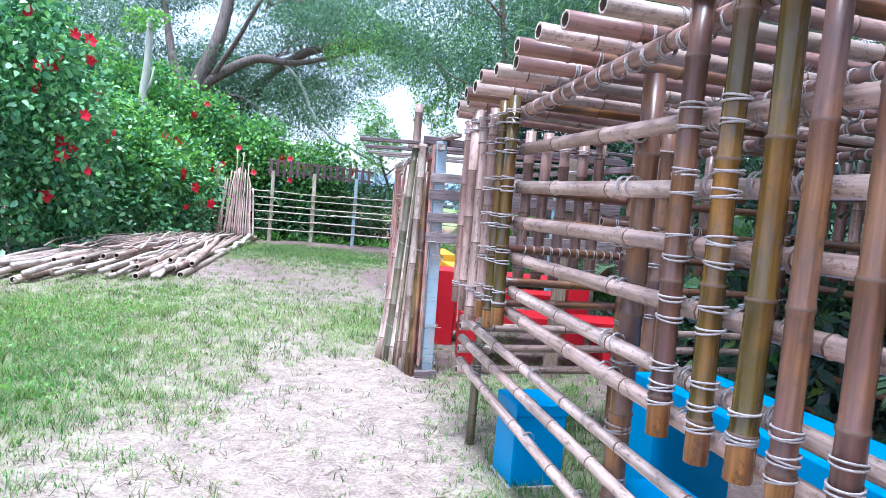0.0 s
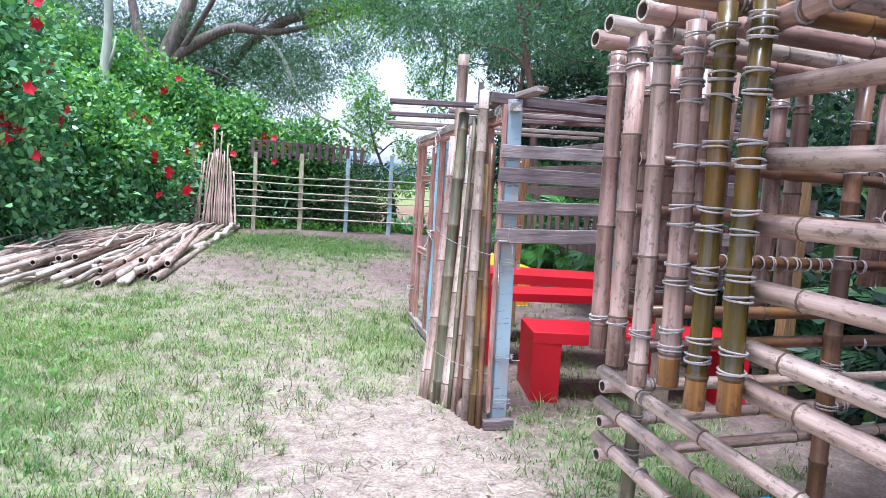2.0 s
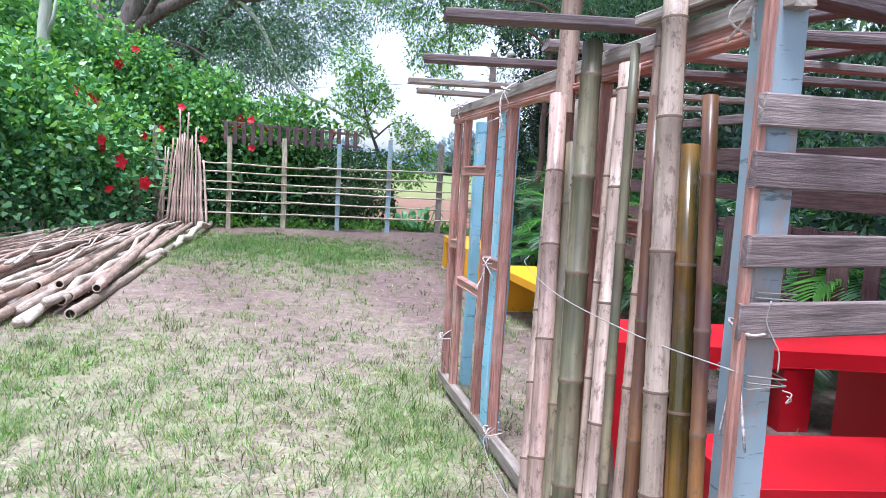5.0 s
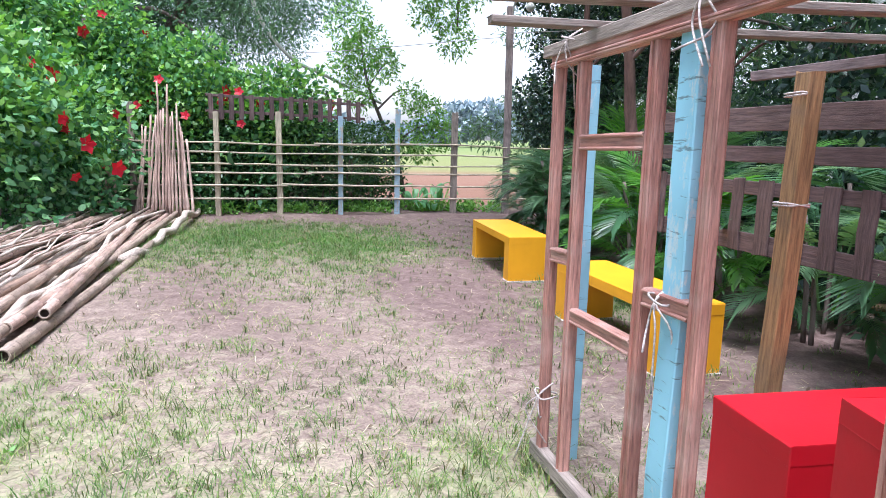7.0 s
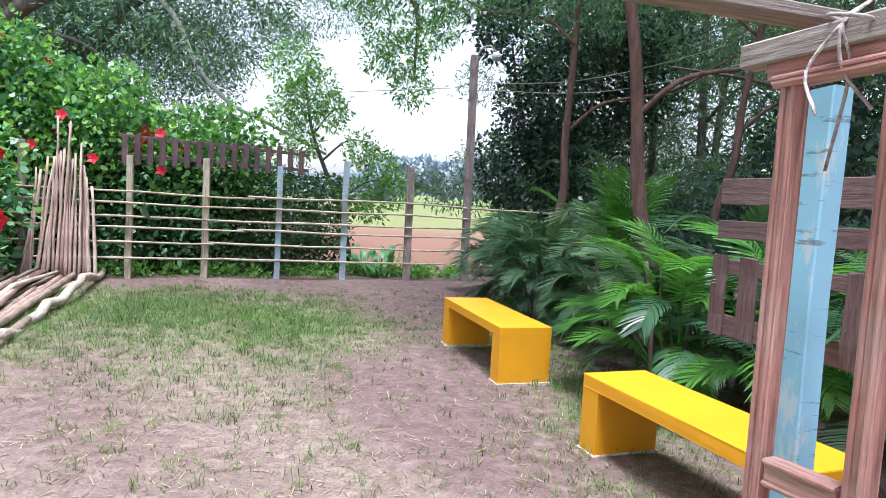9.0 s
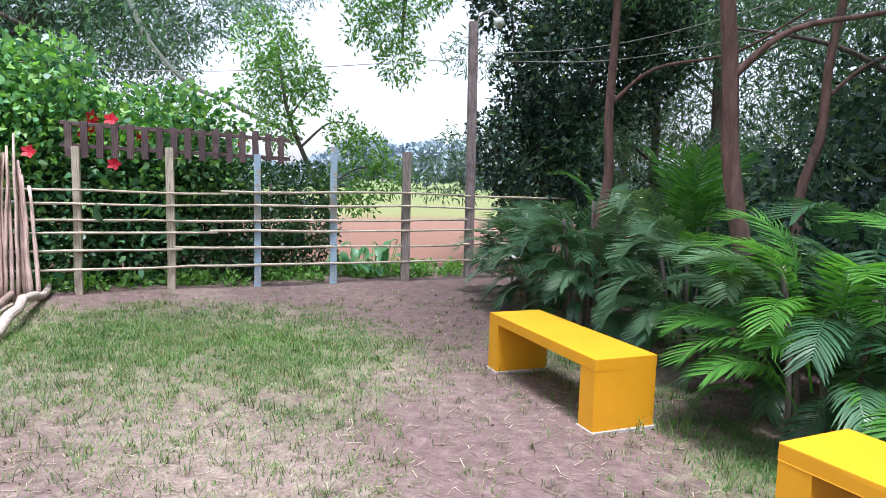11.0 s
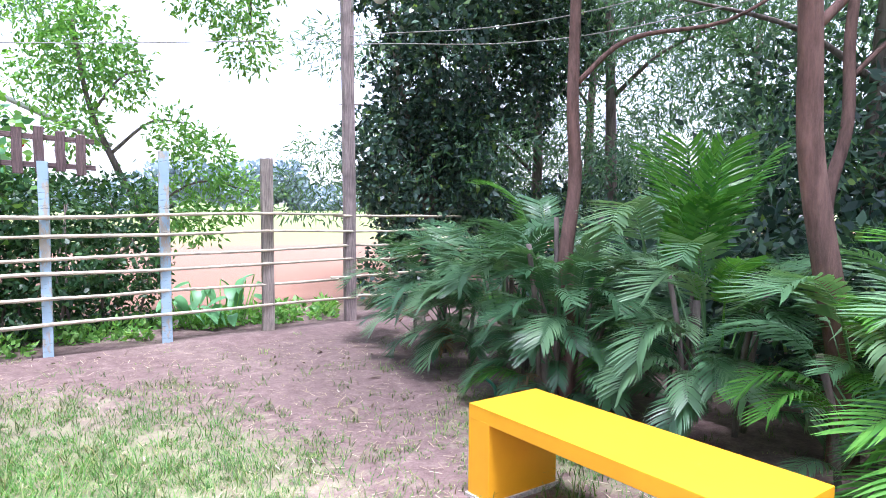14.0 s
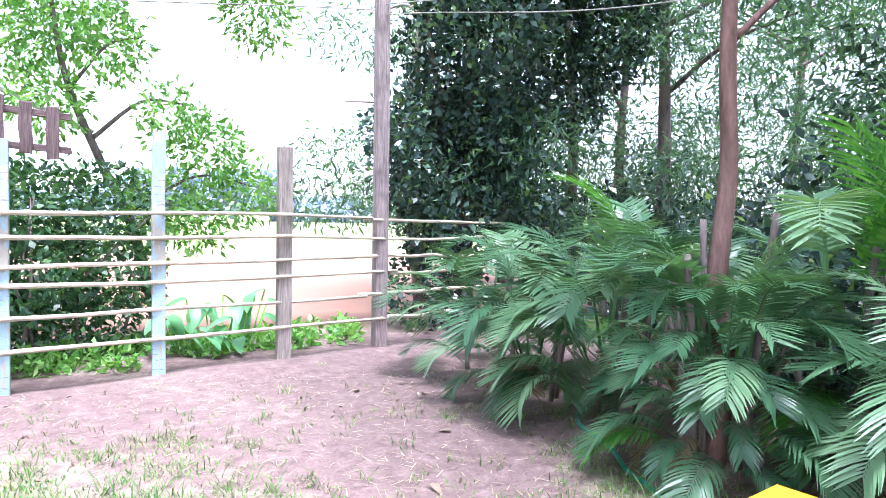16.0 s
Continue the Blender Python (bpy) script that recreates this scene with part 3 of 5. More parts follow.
def straw(n, seed):
    """Dry blades and bits of straw lying on the soil."""
    g = np.random.default_rng(seed)
    x, y = g.uniform(-5.0, 2.4, n), g.uniform(1.0, 18.0, n)
    a, l, w = g.uniform(0, 6.283, n), g.uniform(0.02, 0.09, n), g.uniform(0.0012, 0.003, n)
    z0, z1 = height(x, y) + g.uniform(0.002, 0.008, n), height(x, y) + g.uniform(0.004, 0.02, n)
    ca, sa = np.cos(a), np.sin(a)
    return np.stack([np.stack([x - sa * w, y + ca * w, z0], -1), np.stack([x + sa * w, y - ca * w, z0], -1),
                     np.stack([x + ca * l + sa * w, y + sa * l - ca * w, z1], -1), np.stack([x + ca * l - sa * w, y + sa * l + ca * w, z1], -1)], 1).reshape(-1, 3)


part("straw", soup("straw", straw(24000, 9), 4, STRAW), label="dry straw and dead blades scattered on the soil", category="straw", kind="stuff")


# ---- foliage helpers ----
def leaf_cloud(rng, centres, radii, n, size, droop=0.0, narrow=0.5, shell=0.5, clump=0, oval=False):
    """n leaves, each a folded quad (or, if oval, a pointed oval of six corners), over blobs; shell: how far they keep to the blob's skin."""
    centres, radii = np.asarray(centres, float), np.asarray(radii, float)
    if radii.ndim == 1:
        radii = np.stack([radii] * 3, -1)
    vol = radii.prod(1) ** (2 / 3)
    pick = rng.choice(len(centres), n, p=vol / vol.sum())
    d = rng.normal(size=(n, 3))
    d /= np.linalg.norm(d, axis=1, keepdims=True)
    r = rng.uniform(0, 1, n) ** (1 / 3) * (1 - shell) + shell * rng.uniform(0.75, 1.08, n)
    if clump:
        hubs = d[rng.integers(0, n, max(1, n // clump))]
        d = hubs[rng.integers(0, len(hubs), n)] + rng.normal(0, 0.13, (n, 3))
    p = centres[pick] + d * radii[pick] * r[:, None]
    ax = rng.normal(size=(n, 3)) + d * 0.8
    ax[:, 2] -= droop
    ax /= np.linalg.norm(ax, axis=1, keepdims=True)
    side = np.cross(ax, rng.normal(size=(n, 3)))
    side /= np.linalg.norm(side, axis=1, keepdims=True)
    s = size * rng.uniform(0.6, 1.3, n)[:, None]
    up = np.cross(side, ax) * s * 0.12
    if oval:
        wide = side * s * narrow * 0.5
        return np.stack([p, p + ax * s * 0.26 + wide * 0.9 + up, p + ax * s * 0.62 + wide * 0.82 + up, p + ax * s - up, p + ax * s * 0.62 - wide * 0.82 + up, p + ax * s * 0.26 - wide * 0.9 + up], 1).reshape(-1, 3)
    return np.stack([p, p + ax * s * 0.45 + side * s * narrow * 0.5 + up, p + ax * s, p + ax * s * 0.45 - side * s * narrow * 0.5 + up], 1).reshape(-1, 3)


def tree(name, base, limbs, crown_blobs, n, size, bark, leaf, rng_seed, label, category="tree", droop=0.0, narrow=0.5, shell=0.4, clump=0, group=""):
    """A tree: a trunk and limbs as tubes (points and radii) and a crown of many leaves."""
    rng = np.random.default_rng(rng_seed)
    t = thing(name, base, label, category, group)
    for i, (pts, r0, r1) in enumerate(limbs):
        path = smooth_path(pts, 5)
        part("trunk" if i == 0 else "limb", tube_mesh(path, list(np.linspace(r0, r1, len(path))), bark, 9 if i == 0 else 6), t)
    if crown_blobs:
        c = np.array(crown_blobs, float)
        part("crown", soup("crown", leaf_cloud(rng, c[:, :3], c[:, 3:] if c.shape[1] > 4 else c[:, 3], n, size, droop, narrow, shell, clump), 4, leaf), t)
    return t


def twigs(rng, start, end, count, length):
    """Fine side branches along a limb, as limb rows for tree()."""
    out = []
    for k in range(count):
        f = rng.uniform(0.25, 1)
        p = Vector(start).lerp(Vector(end), f)
        d = Vector(rng.normal(size=3)); d.z = abs(d.z) * 0.4
        d.normalize()
        q = p + d * length * rng.uniform(0.5, 1)
        out.append(([p, p.lerp(q, 0.5) + Vector((0, 0, 0.1 * length)), q], 0.025, 0.008))
    return out


# ---- bamboo hut ----
HUT_A = Vector((1.30, 4.26, 0))
HUT_U, HUT_N = Vector((0.29, -0.957, 0)), Vector((0.957, 0.29, 0))


def hut(s, n, z):
    """A place in the hut: s along its open side, n into it, z up."""
    return HUT_A + HUT_U * s + HUT_N * n + Vector((0, 0, z))


def build_hut():
    rng = np.random.default_rng(11)
    t = thing("bamboo_hut", HUT_A, "open hut of tan bamboo poles lashed with white rope", "hut")
    low = 0.83
    rails = (1.76, 1.57, 1.385, 1.205, 1.0, 0.9)
    for i, s in enumerate((0.05, 0.17, 0.31, 0.47, 0.6, 0.74)):
        mat = (BAMBOO, BAMBOO, BAMBOO_PALE, BAMBOO, BAMBOO_GREEN, BAMBOO_GREEN)[i]
        zb = low + (0.03, 0.0, -0.03, 0.02, -0.01, 0.03)[i]
        ties = [z + d - zb for z in (rails[:5] if i > 2 else (0.98,)) for d in ((-0.028, 0.028) if i > 2 else (0.0,))] + [1.88 - zb, 1.93 - zb]
        bamboo(t, hut(s, 0, zb), hut(s - 0.03, 0, 1.98 + rng.uniform(-0.04, 0.03)), 0.033, rng, mat, "vertical_pole", ties, foot=0.1 if i > 2 else 0.0)
    for i, s in enumerate((2.165, 2.35, 2.51, 2.645, 2.81, 2.96, 3.11)):
        mat = (BAMBOO_BROWN, BAMBOO_GREEN, BAMBOO_GREEN, BAMBOO_BROWN, BAMBOO_BROWN, BAMBOO_BROWN, BAMBOO)[i]
        zb = (0.82, 0.81, 0.83, 0.79, 0.78, 0.78, 0.76)[i]
        ties = [z + d - zb for z in (rails[:5] if i < 2 else (0.97, )) for d in (-0.03, 0.03)] + [0.1, 1.28]
        bamboo(t, hut(s, -0.02, zb), hut(s, -0.02, 2.16), 0.034 if i < 3 else 0.032, rng, mat, "vertical_pole", ties, 0.36, foot=0.12 if i < 4 else 0.0)
    for z0, z1 in ((1.75, 1.77), (1.56, 1.58), (1.38, 1.39), (1.2, 1.21), (1.03, 0.97), (0.92, 0.83)):
        bamboo(t, hut(0.72, 0.07, z0), hut(3.2, 0.07, z1), 0.031, rng, BAMBOO_PALE, "rail", [0.97, 1.03, 1.45, 1.64, 1.8], 0.45)
    for z0, z1 in ((0.745, 0.6), (0.62, 0.43), (0.48, 0.24)):
        bamboo(t, hut(-0.03, 0.08, z0), hut(2.9, 0.08, z1), 0.026, rng, BAMBOO_PALE, "rail", [0.3, 1.1, 1.62], 0.4)
    # legs and inner posts
    bamboo(t, hut(0.12, 0.14, -0.02), hut(0.12, 0.14, 0.95), 0.028, rng, BAMBOO_DARK, "post", [0.45, 0.5, 0.58, 0.64, 0.72, 0.77])
    bamboo(t, hut(1.72, 0.13, -0.02), hut(1.72, 0.13, 1.97), 0.042, rng, BAMBOO_BROWN, "post", [0.5, 0.7, 0.95, 1.2, 1.38])
    for s, n in ((1.0, 0.7), (1.05, 1.6), (0.1, 2.3), (1.7, 2.3), (3.1, 2.3), (3.15, 0.1), (0.1, 1.1)):
        bamboo(t, hut(s, n, -0.02), hut(s, n, 1.95), 0.036, rng, BAMBOO_BROWN if s < 2 else BAMBOO, "post", [0.55, 0.62, 0.8, 1.0, 1.06, 1.25, 1.42, 1.6, 1.8])
    # end wall towards the shelter: cross rails and its upright poles
    for z in (0.71, 0.57, 0.44, 0.86, 1.0, 1.2, 1.38, 1.57):
        bamboo(t, hut(0.05, 0.035 if z < 0.8 else 0.1, z), hut(0.05 + rng.uniform(-0.02, 0.02), 2.4, z + rng.uniform(-0.02, 0.02)), 0.026, rng, BAMBOO_PALE if z < 0.8 else BAMBOO_BROWN, "rail",
               list(np.arange(0.3, 1.2, 0.06)) if z == 1.2 else [0.2, 1.2, 2.3], 0.4)
    for n in (0.16, 0.27, 0.4, 0.52, 0.64, 0.77, 0.89, 1.35, 1.47, 1.6, 1.72):
        bamboo(t, hut(0.0, n, 0.98 if n < 1 else 1.1), hut(0.0, n, 1.93), 0.036, rng, BAMBOO, "vertical_pole", [0.1, 0.85])
    # far side
    for z in (0.3, 0.55, 0.8, 1.1, 1.4, 1.7):
        bamboo(t, hut(0.0, 2.36, z), hut(3.3, 2.36, z + rng.uniform(-0.03, 0.03)), 0.026, rng, BAMBOO_BROWN, "rail", [0.12, 1.0, 1.65, 2.5, 3.1], 0.4)
    for s in (0.3, 0.42, 0.54, 1.3, 1.42, 1.54):
        bamboo(t, hut(s, 2.42, 1.15), hut(s, 2.42, 1.92), 0.036, rng, BAMBOO, "vertical_pole", [0.1, 0.7])
    # roof: beams lashed to the posts, poles laid across them
    for n, z in ((0.05, 1.94), (0.85, 1.93), (1.6, 1.93), (2.3, 1.93)):
        bamboo(t, hut(0.62 if n < 0.5 else 0.0, n, z - 0.02), hut(3.4, n, z + 0.2), 0.03, rng, BAMBOO, "roof_beam", list(np.arange(0.08, 2.7, 0.1)), 0.4)
    s, row = -0.02, 0
    while s < 3.3:
        out = 0.14 * min(1.0, max(0.0, s / 0.7)) + rng.uniform(-0.04, 0.04)
        zr = 1.985 + 0.062 * max(0.0, s)
        bamboo(t, hut(s, -0.1 - out, zr + rng.uniform(0, 0.02)), hut(s + rng.uniform(-0.08, 0.08), 2.6, zr + rng.uniform(-0.01, 0.02)), 0.034, rng,
               (BAMBOO, BAMBOO_DRY, BAMBOO, BAMBOO_BROWN, BAMBOO_PALE)[row % 5], "roof_pole", [0.12 + out + 0.05, 1.0, 1.8], 0.42)
        s += rng.uniform(0.14, 0.2)
        row += 1
    # short odd lengths lashed inside
    for s, n, z in ((0.75, 0.55, 1.62), (0.7, 0.55, 1.42)):
        bamboo(t, hut(s, n, z), hut(s + 0.1, n + 0.75, z - 0.02), 0.026, rng, BAMBOO_BROWN, "short_pole", [0.08, 0.5, 0.55])
    return t


build_hut()


# ---- benches and tables ----
def bench(name, mat, length, width, high, leg, label, category, group, m, seed):
    """A cast bench or table: a thick slab on two full-width end legs."""
    rng = np.random.default_rng(seed)
    t = thing(name, (0, 0, 0), label, category, group)
    t.matrix_basis = Matrix()
    top = 0.075
    slab("seat" if category == "bench" else "tabletop", t, 0, length, 0, width, high - top, high, mat, Matrix(), rng, 0.003)
    slab("leg", t, 0.0008, leg, 0.0008, width - 0.0008, -0.02, high - top + 0.012, mat, Matrix(), rng, 0.003)
    slab("leg", t, length - leg, length - 0.0008, 0.0008, width - 0.0008, -0.02, high - top + 0.012, mat, Matrix(), rng, 0.003)
    if mat is YELLOW:
        for x0, x1 in ((-0.012, leg + 0.008), (length - leg - 0.008, length + 0.012)):
            slab("footing", t, x0, x1, -0.012, width + 0.012, -0.03, 0.014, PLASTER, Matrix(), rng, 0.004)
    t.matrix_basis = m
    return t


def from_to(a, b):
    """A ground pose at a with x towards b."""
    return pose(a[0], a[1], 0, 0, 0, math.degrees(math.atan2(b[1] - a[1], b[0] - a[0])))


bench("concrete_bench", YELLOW, 1.52, 0.46, 0.47, 0.16, "bright yellow painted concrete bench standing beside palms", "bench", "yellow benches", from_to((1.372, 12.42), (1.135, 13.92)), 1)
bench("concrete_bench", YELLOW, 1.52, 0.45, 0.47, 0.16, "bright yellow painted concrete bench near the shelter", "bench", "yellow benches", from_to((1.90, 9.64), (1.58, 11.08)), 2)
bench("concrete_bench", RED, 1.52, 0.47, 0.47, 0.2, "red painted concrete bench under the plank shelter", "bench", "red benches", from_to((1.40, 6.15), (2.92, 6.22)), 3)
bench("concrete_bench", RED, 1.52, 0.45, 0.47, 0.2, "red painted concrete bench behind the red table", "bench", "red benches", from_to((1.19, 7.67), (2.67, 7.87)), 4)
bench("concrete_table", RED, 1.54, 0.48, 0.75, 0.2, "red painted concrete table between two red benches", "table", "", from_to((1.14, 6.93), (2.68, 6.88)), 5)
bench("concrete_table", BLUE, 1.5, 0.43, 0.75, 0.2, "sky blue painted concrete table inside the hut", "table", "", from_to(hut(2.7, 0.94, 0), hut(1.2, 0.94, 0)), 7)


def stool(s, n, seed):
    """A cast block stool, a little wider at its worn foot, with a proud seat slab."""
    rng = np.random.default_rng(seed)
    t = thing("concrete_stool", (0, 0, 0), "sky blue painted concrete block stool on the hut's soil floor", "stool", "blue stools")
    t.matrix_basis = Matrix()
    slab("seat", t, 0, 0.28, 0, 0.3, 0.385, 0.455, BLUE, Matrix(), rng, 0.008)
    slab("base", t, 0.006, 0.274, 0.006, 0.294, -0.02, 0.39, BLUE, Matrix(), rng, 0.01)
    slab("footing", t, -0.012, 0.292, -0.012, 0.312, -0.03, 0.018, PLASTER, Matrix(), rng, 0.006)
    t.matrix_basis = from_to(hut(s, n, 0), hut(s - 0.28, n, 0))


stool(0.77, 0.44, 61)
stool(1.95, 0.42, 62)


# ---- plank shelter ----
SIDE_O = Vector((0.52, 8.44, 0))
SIDE_U = Vector((0.204, -0.979, 0))
SIDE_N = Vector((0.979, 0.204, 0))


def side(s, n, z):
    """A place on the shelter's framed side: s from its far corner towards the hut, n inwards."""
    return SIDE_O + SIDE_U * s + SIDE_N * n + Vector((0, 0, z))


FRONT_O = Vector((1.12, 5.62, 0))
FRONT_U, FRONT_N = Vector((0.970, 0.242, 0)), Vector((-0.242, 0.970, 0))


def front(s, n, z):
    return FRONT_O + FRONT_U * s + FRONT_N * n + Vector((0, 0, z))


BACK_O = Vector((2.15, 10.3, 0))
BACK_U = Vector((0.2265, -0.974, 0))
BACK_N = Vector((0.974, 0.2265, 0))


def back(s, n, z):
    return BACK_O + BACK_U * s + BACK_N * n + Vector((0, 0, z))


def moulded(parent, name, a, b, w, h, rng, up):
    """A frame bar with a raised bead on each edge."""
    m, length = along(a, b, up)
    bar = part(name, board_mesh(length, w, h, rng, FRAMEWOOD, 0.003, 4, 0.001), parent, m)
    for y in (-w / 2 + 0.008, w / 2 - 0.008):
        part("bead", board_mesh(length, 0.012, h + 0.014, rng, FRAMEWOOD, 0.004, 2, 0.0006), bar, m @ Matrix.Translation((0, y, 0)))
    return bar


def build_shelter():
    rng = np.random.default_rng(21)
    t = thing("plank_shelter", FRONT_O, "shelter of weathered planks, old window frames and painted posts", "shelter")
    # posts
    board(t, front(0.03, 0.06, -0.05), front(-0.01, 0.06, 1.93), 0.09, 0.085, rng, BLUEGREY, "post", FRONT_N, label="pale grey-blue peeling post")
    board(t, front(1.13, 0.06, -0.05), front(1.16, 0.06, 1.9), 0.1, 0.09, rng, POSTGREY, "post", FRONT_N)
    board(t, side(-0.07, 0.17, -0.05), side(-0.07, 0.17, 1.77), 0.065, 0.06, rng, BLUEPOST, "post", SIDE_N, label="pale blue peeling post")
    board(t, side(0.9, 0.03, -0.05), side(0.9, 0.03, 1.78), 0.1, 0.08, rng, BLUEPOST, "post", SIDE_N, label="pale blue peeling post")
    board(t, (1.53, 8.44, -0.05), (1.56, 8.42, 1.76), 0.085, 0.08, rng, POSTWOOD, "post", SIDE_N)
    board(t, back(1.87, -0.06, -0.05), back(1.87, -0.06, 1.72), 0.1, 0.09, rng, BLUEPOST, "post", BACK_N, label="pale blue peeling post")
    board(t, back(3.03, -0.06, -0.05), back(3.03, -0.06, 1.75), 0.07, 0.07, rng, LIGHTWOOD, "post", BACK_N)
    board(t, back(4.3, -0.06, -0.05), back(4.3, -0.06, 1.8), 0.09, 0.09, rng, POSTWOOD, "post", BACK_N)
    # front slats
    for z0, z1, w in ((1.635, 1.665, 0.075), (1.5, 1.5, 0.085), (1.315, 1.345, 0.075), (1.15, 1.18, 0.085)):
        board(t, front(-0.08, 0, z0), front(1.6, 0, z1), w, 0.022, rng, PALLET, "slat", -FRONT_N)
    board(t, front(-0.06, -0.02, 0.1), front(-0.07, 0.02, 1.9), 0.022, 0.03, rng, FRAMEWOOD, "batten", FRONT_N)
    # old window frames along the yard side
    f = part("window_frame", board_mesh(2.9, 0.036, 0.04, rng, FRAMEWOOD), t, along(side(-0.06, 0, 1.782), side(2.84, 0, 1.847))[0], "reddish old wooden window frame")
    for s in (0.0, 0.22, 0.73, 1.03, 1.67, 1.98, 2.4):
        moulded(f, "stile", side(s, 0, 0.08), side(s, 0, 1.75 + 0.02 * s), (0.036 if s == 0.0 else 0.042 if s < 0.5 else 0.052), 0.034, rng, SIDE_N)
    for s0, s1, z in ((0.03, 0.19, 0.98), (0.25, 0.7, 1.45), (0.25, 0.7, 0.77), (0.76, 1.0, 0.97), (1.7, 1.95, 0.95), (2.01, 2.37, 1.3)):
        moulded(f, "frame_rail", side(s0, 0, z), side(s1, 0, z + 0.01), 0.06, 0.032, rng, SIDE_N)
    for s0, s1 in ((0.0, 1.0), (1.03, 1.98), (2.0, 2.8)):
        moulded(f, "head_rail", side(s0 - 0.03, -0.006, 1.76 + 0.022 * s0), side(s1, -0.006, 1.76 + 0.022 * s1), 0.026, 0.04, rng, SIDE_N)
    board(f, side(-0.08, 0, 0.06), side(2.45, 0, 0.07), 0.07, 0.05, rng, LIGHTWOOD, "bottom_rail", SIDE_N)
    board(t, side(-0.12, 0.0, 1.822), side(2.9, 0.0, 1.89), 0.055, 0.05, rng, LIGHTWOOD, "top_beam")
    # back wall: two boards and a row of pallet lattice below
    for s0, s1, z, w in ((-0.8, 4.4, 1.62, 0.16), (-0.8, 4.4, 1.39, 0.11)):
        for k in range(2):
            a, e = s0 + k * (s1 - s0) / 2, s0 + (k + 1) * (s1 - s0) / 2 - 0.02
            board(t, back(a, 0, z), back(e, 0, z + 0.02), w, 0.022, rng, DARKWOOD, "back_board", BACK_N)
    for z, w in ((1.17, 0.09), (0.8, 0.13)):
        for k in range(2):
            board(t, back(-0.8 + 2.6 * k, 0, z), back(1.78 + 2.6 * k, 0, z), w, 0.02, rng, DARKWOOD, "lattice_rail", BACK_N)
    s = -0.75
    while s < 4.3:
        board(t, back(s, -0.022, 0.74), back(s, -0.022, 1.23), 0.1 + rng.uniform(0, 0.05), 0.018, rng, DARKWOOD, "lattice_picket", BACK_N)
        s += rng.uniform(0.2, 0.27)
    # roof: long beams and cross planks that overhang the yard
    board(t, front(-0.15, 0.05, 1.93), front(1.75, 0.3, 1.93), 0.07, 0.06, rng, PALLET, "roof_beam")
    board(t, back(4.2, -0.1, 1.9), back(0.3, -0.1, 1.9), 0.06, 0.06, rng, PALLET, "roof_beam")
    for x0, y0, x1, y1 in ((0.34, 6.34, 2.75, 6.5), (0.28, 7.23, 2.65, 7.4), (0.19, 8.05, 2.6, 8.35), (0.24, 8.6, 2.4, 9.0), (0.75, 6.75, 2.8, 7.05)):
        board(t, (x0, y0, 1.955), (x1, y1, 1.985), 0.09, 0.032, rng, PALLET if y0 < 8 else LIGHTWOOD, "roof_plank")
    for x0, y0, x1, y1, z in ((1.78, 5.86, 1.3, 6.7, 2.0), (2.3, 6.1, 1.85, 7.1, 2.0), (2.55, 6.35, 1.55, 6.6, 1.99), (1.6, 5.95, 2.9, 6.6, 2.0), (1.3, 6.9, 2.3, 7.7, 2.0), (1.5, 7.6, 2.5, 8.2, 2.01)):
        board(t, (x0, y0, z + 0.01), (x1, y1, z + 0.03), 0.08, 0.026, rng, PALLET, "roof_plank")
    board(t, (1.225, 5.465, 1.975), (0.93, 6.12, 1.925), 0.075, 0.03, rng, LIGHTWOOD, "roof_plank")
    # ties of string
    for s, z, n in ((0.12, 1.84, 3), (0.98, 1.86, 4), (0.86, 0.98, 3), (0.02, 0.35, 3), (1.05, 0.12, 3), (2.8, 1.93, 4), (2.85, 1.12, 3)):
        for k in range(n):
            a = side(s, -0.035, z)
            e = [a, a + Vector((rng.normal(0, 0.03), rng.normal(0, 0.03), -0.08)), a + Vector((rng.normal(0, 0.05), rng.normal(0, 0.05), -rng.uniform(0.12, 0.32)))]
            part("string_tie", tube_mesh(smooth_path([side(s, 0.03, z + 0.05), *e], 4), 0.0035, ROPE, 5), t)
        part("string_tie", tube_mesh(smooth_path([side(s, 0.05, z), side(s - 0.03, -0.04, z + 0.02), side(s + 0.05, -0.045, z), side(s + 0.03, 0.04, z)], 4), 0.004, ROPE, 5), t)
    return t


build_shelter()


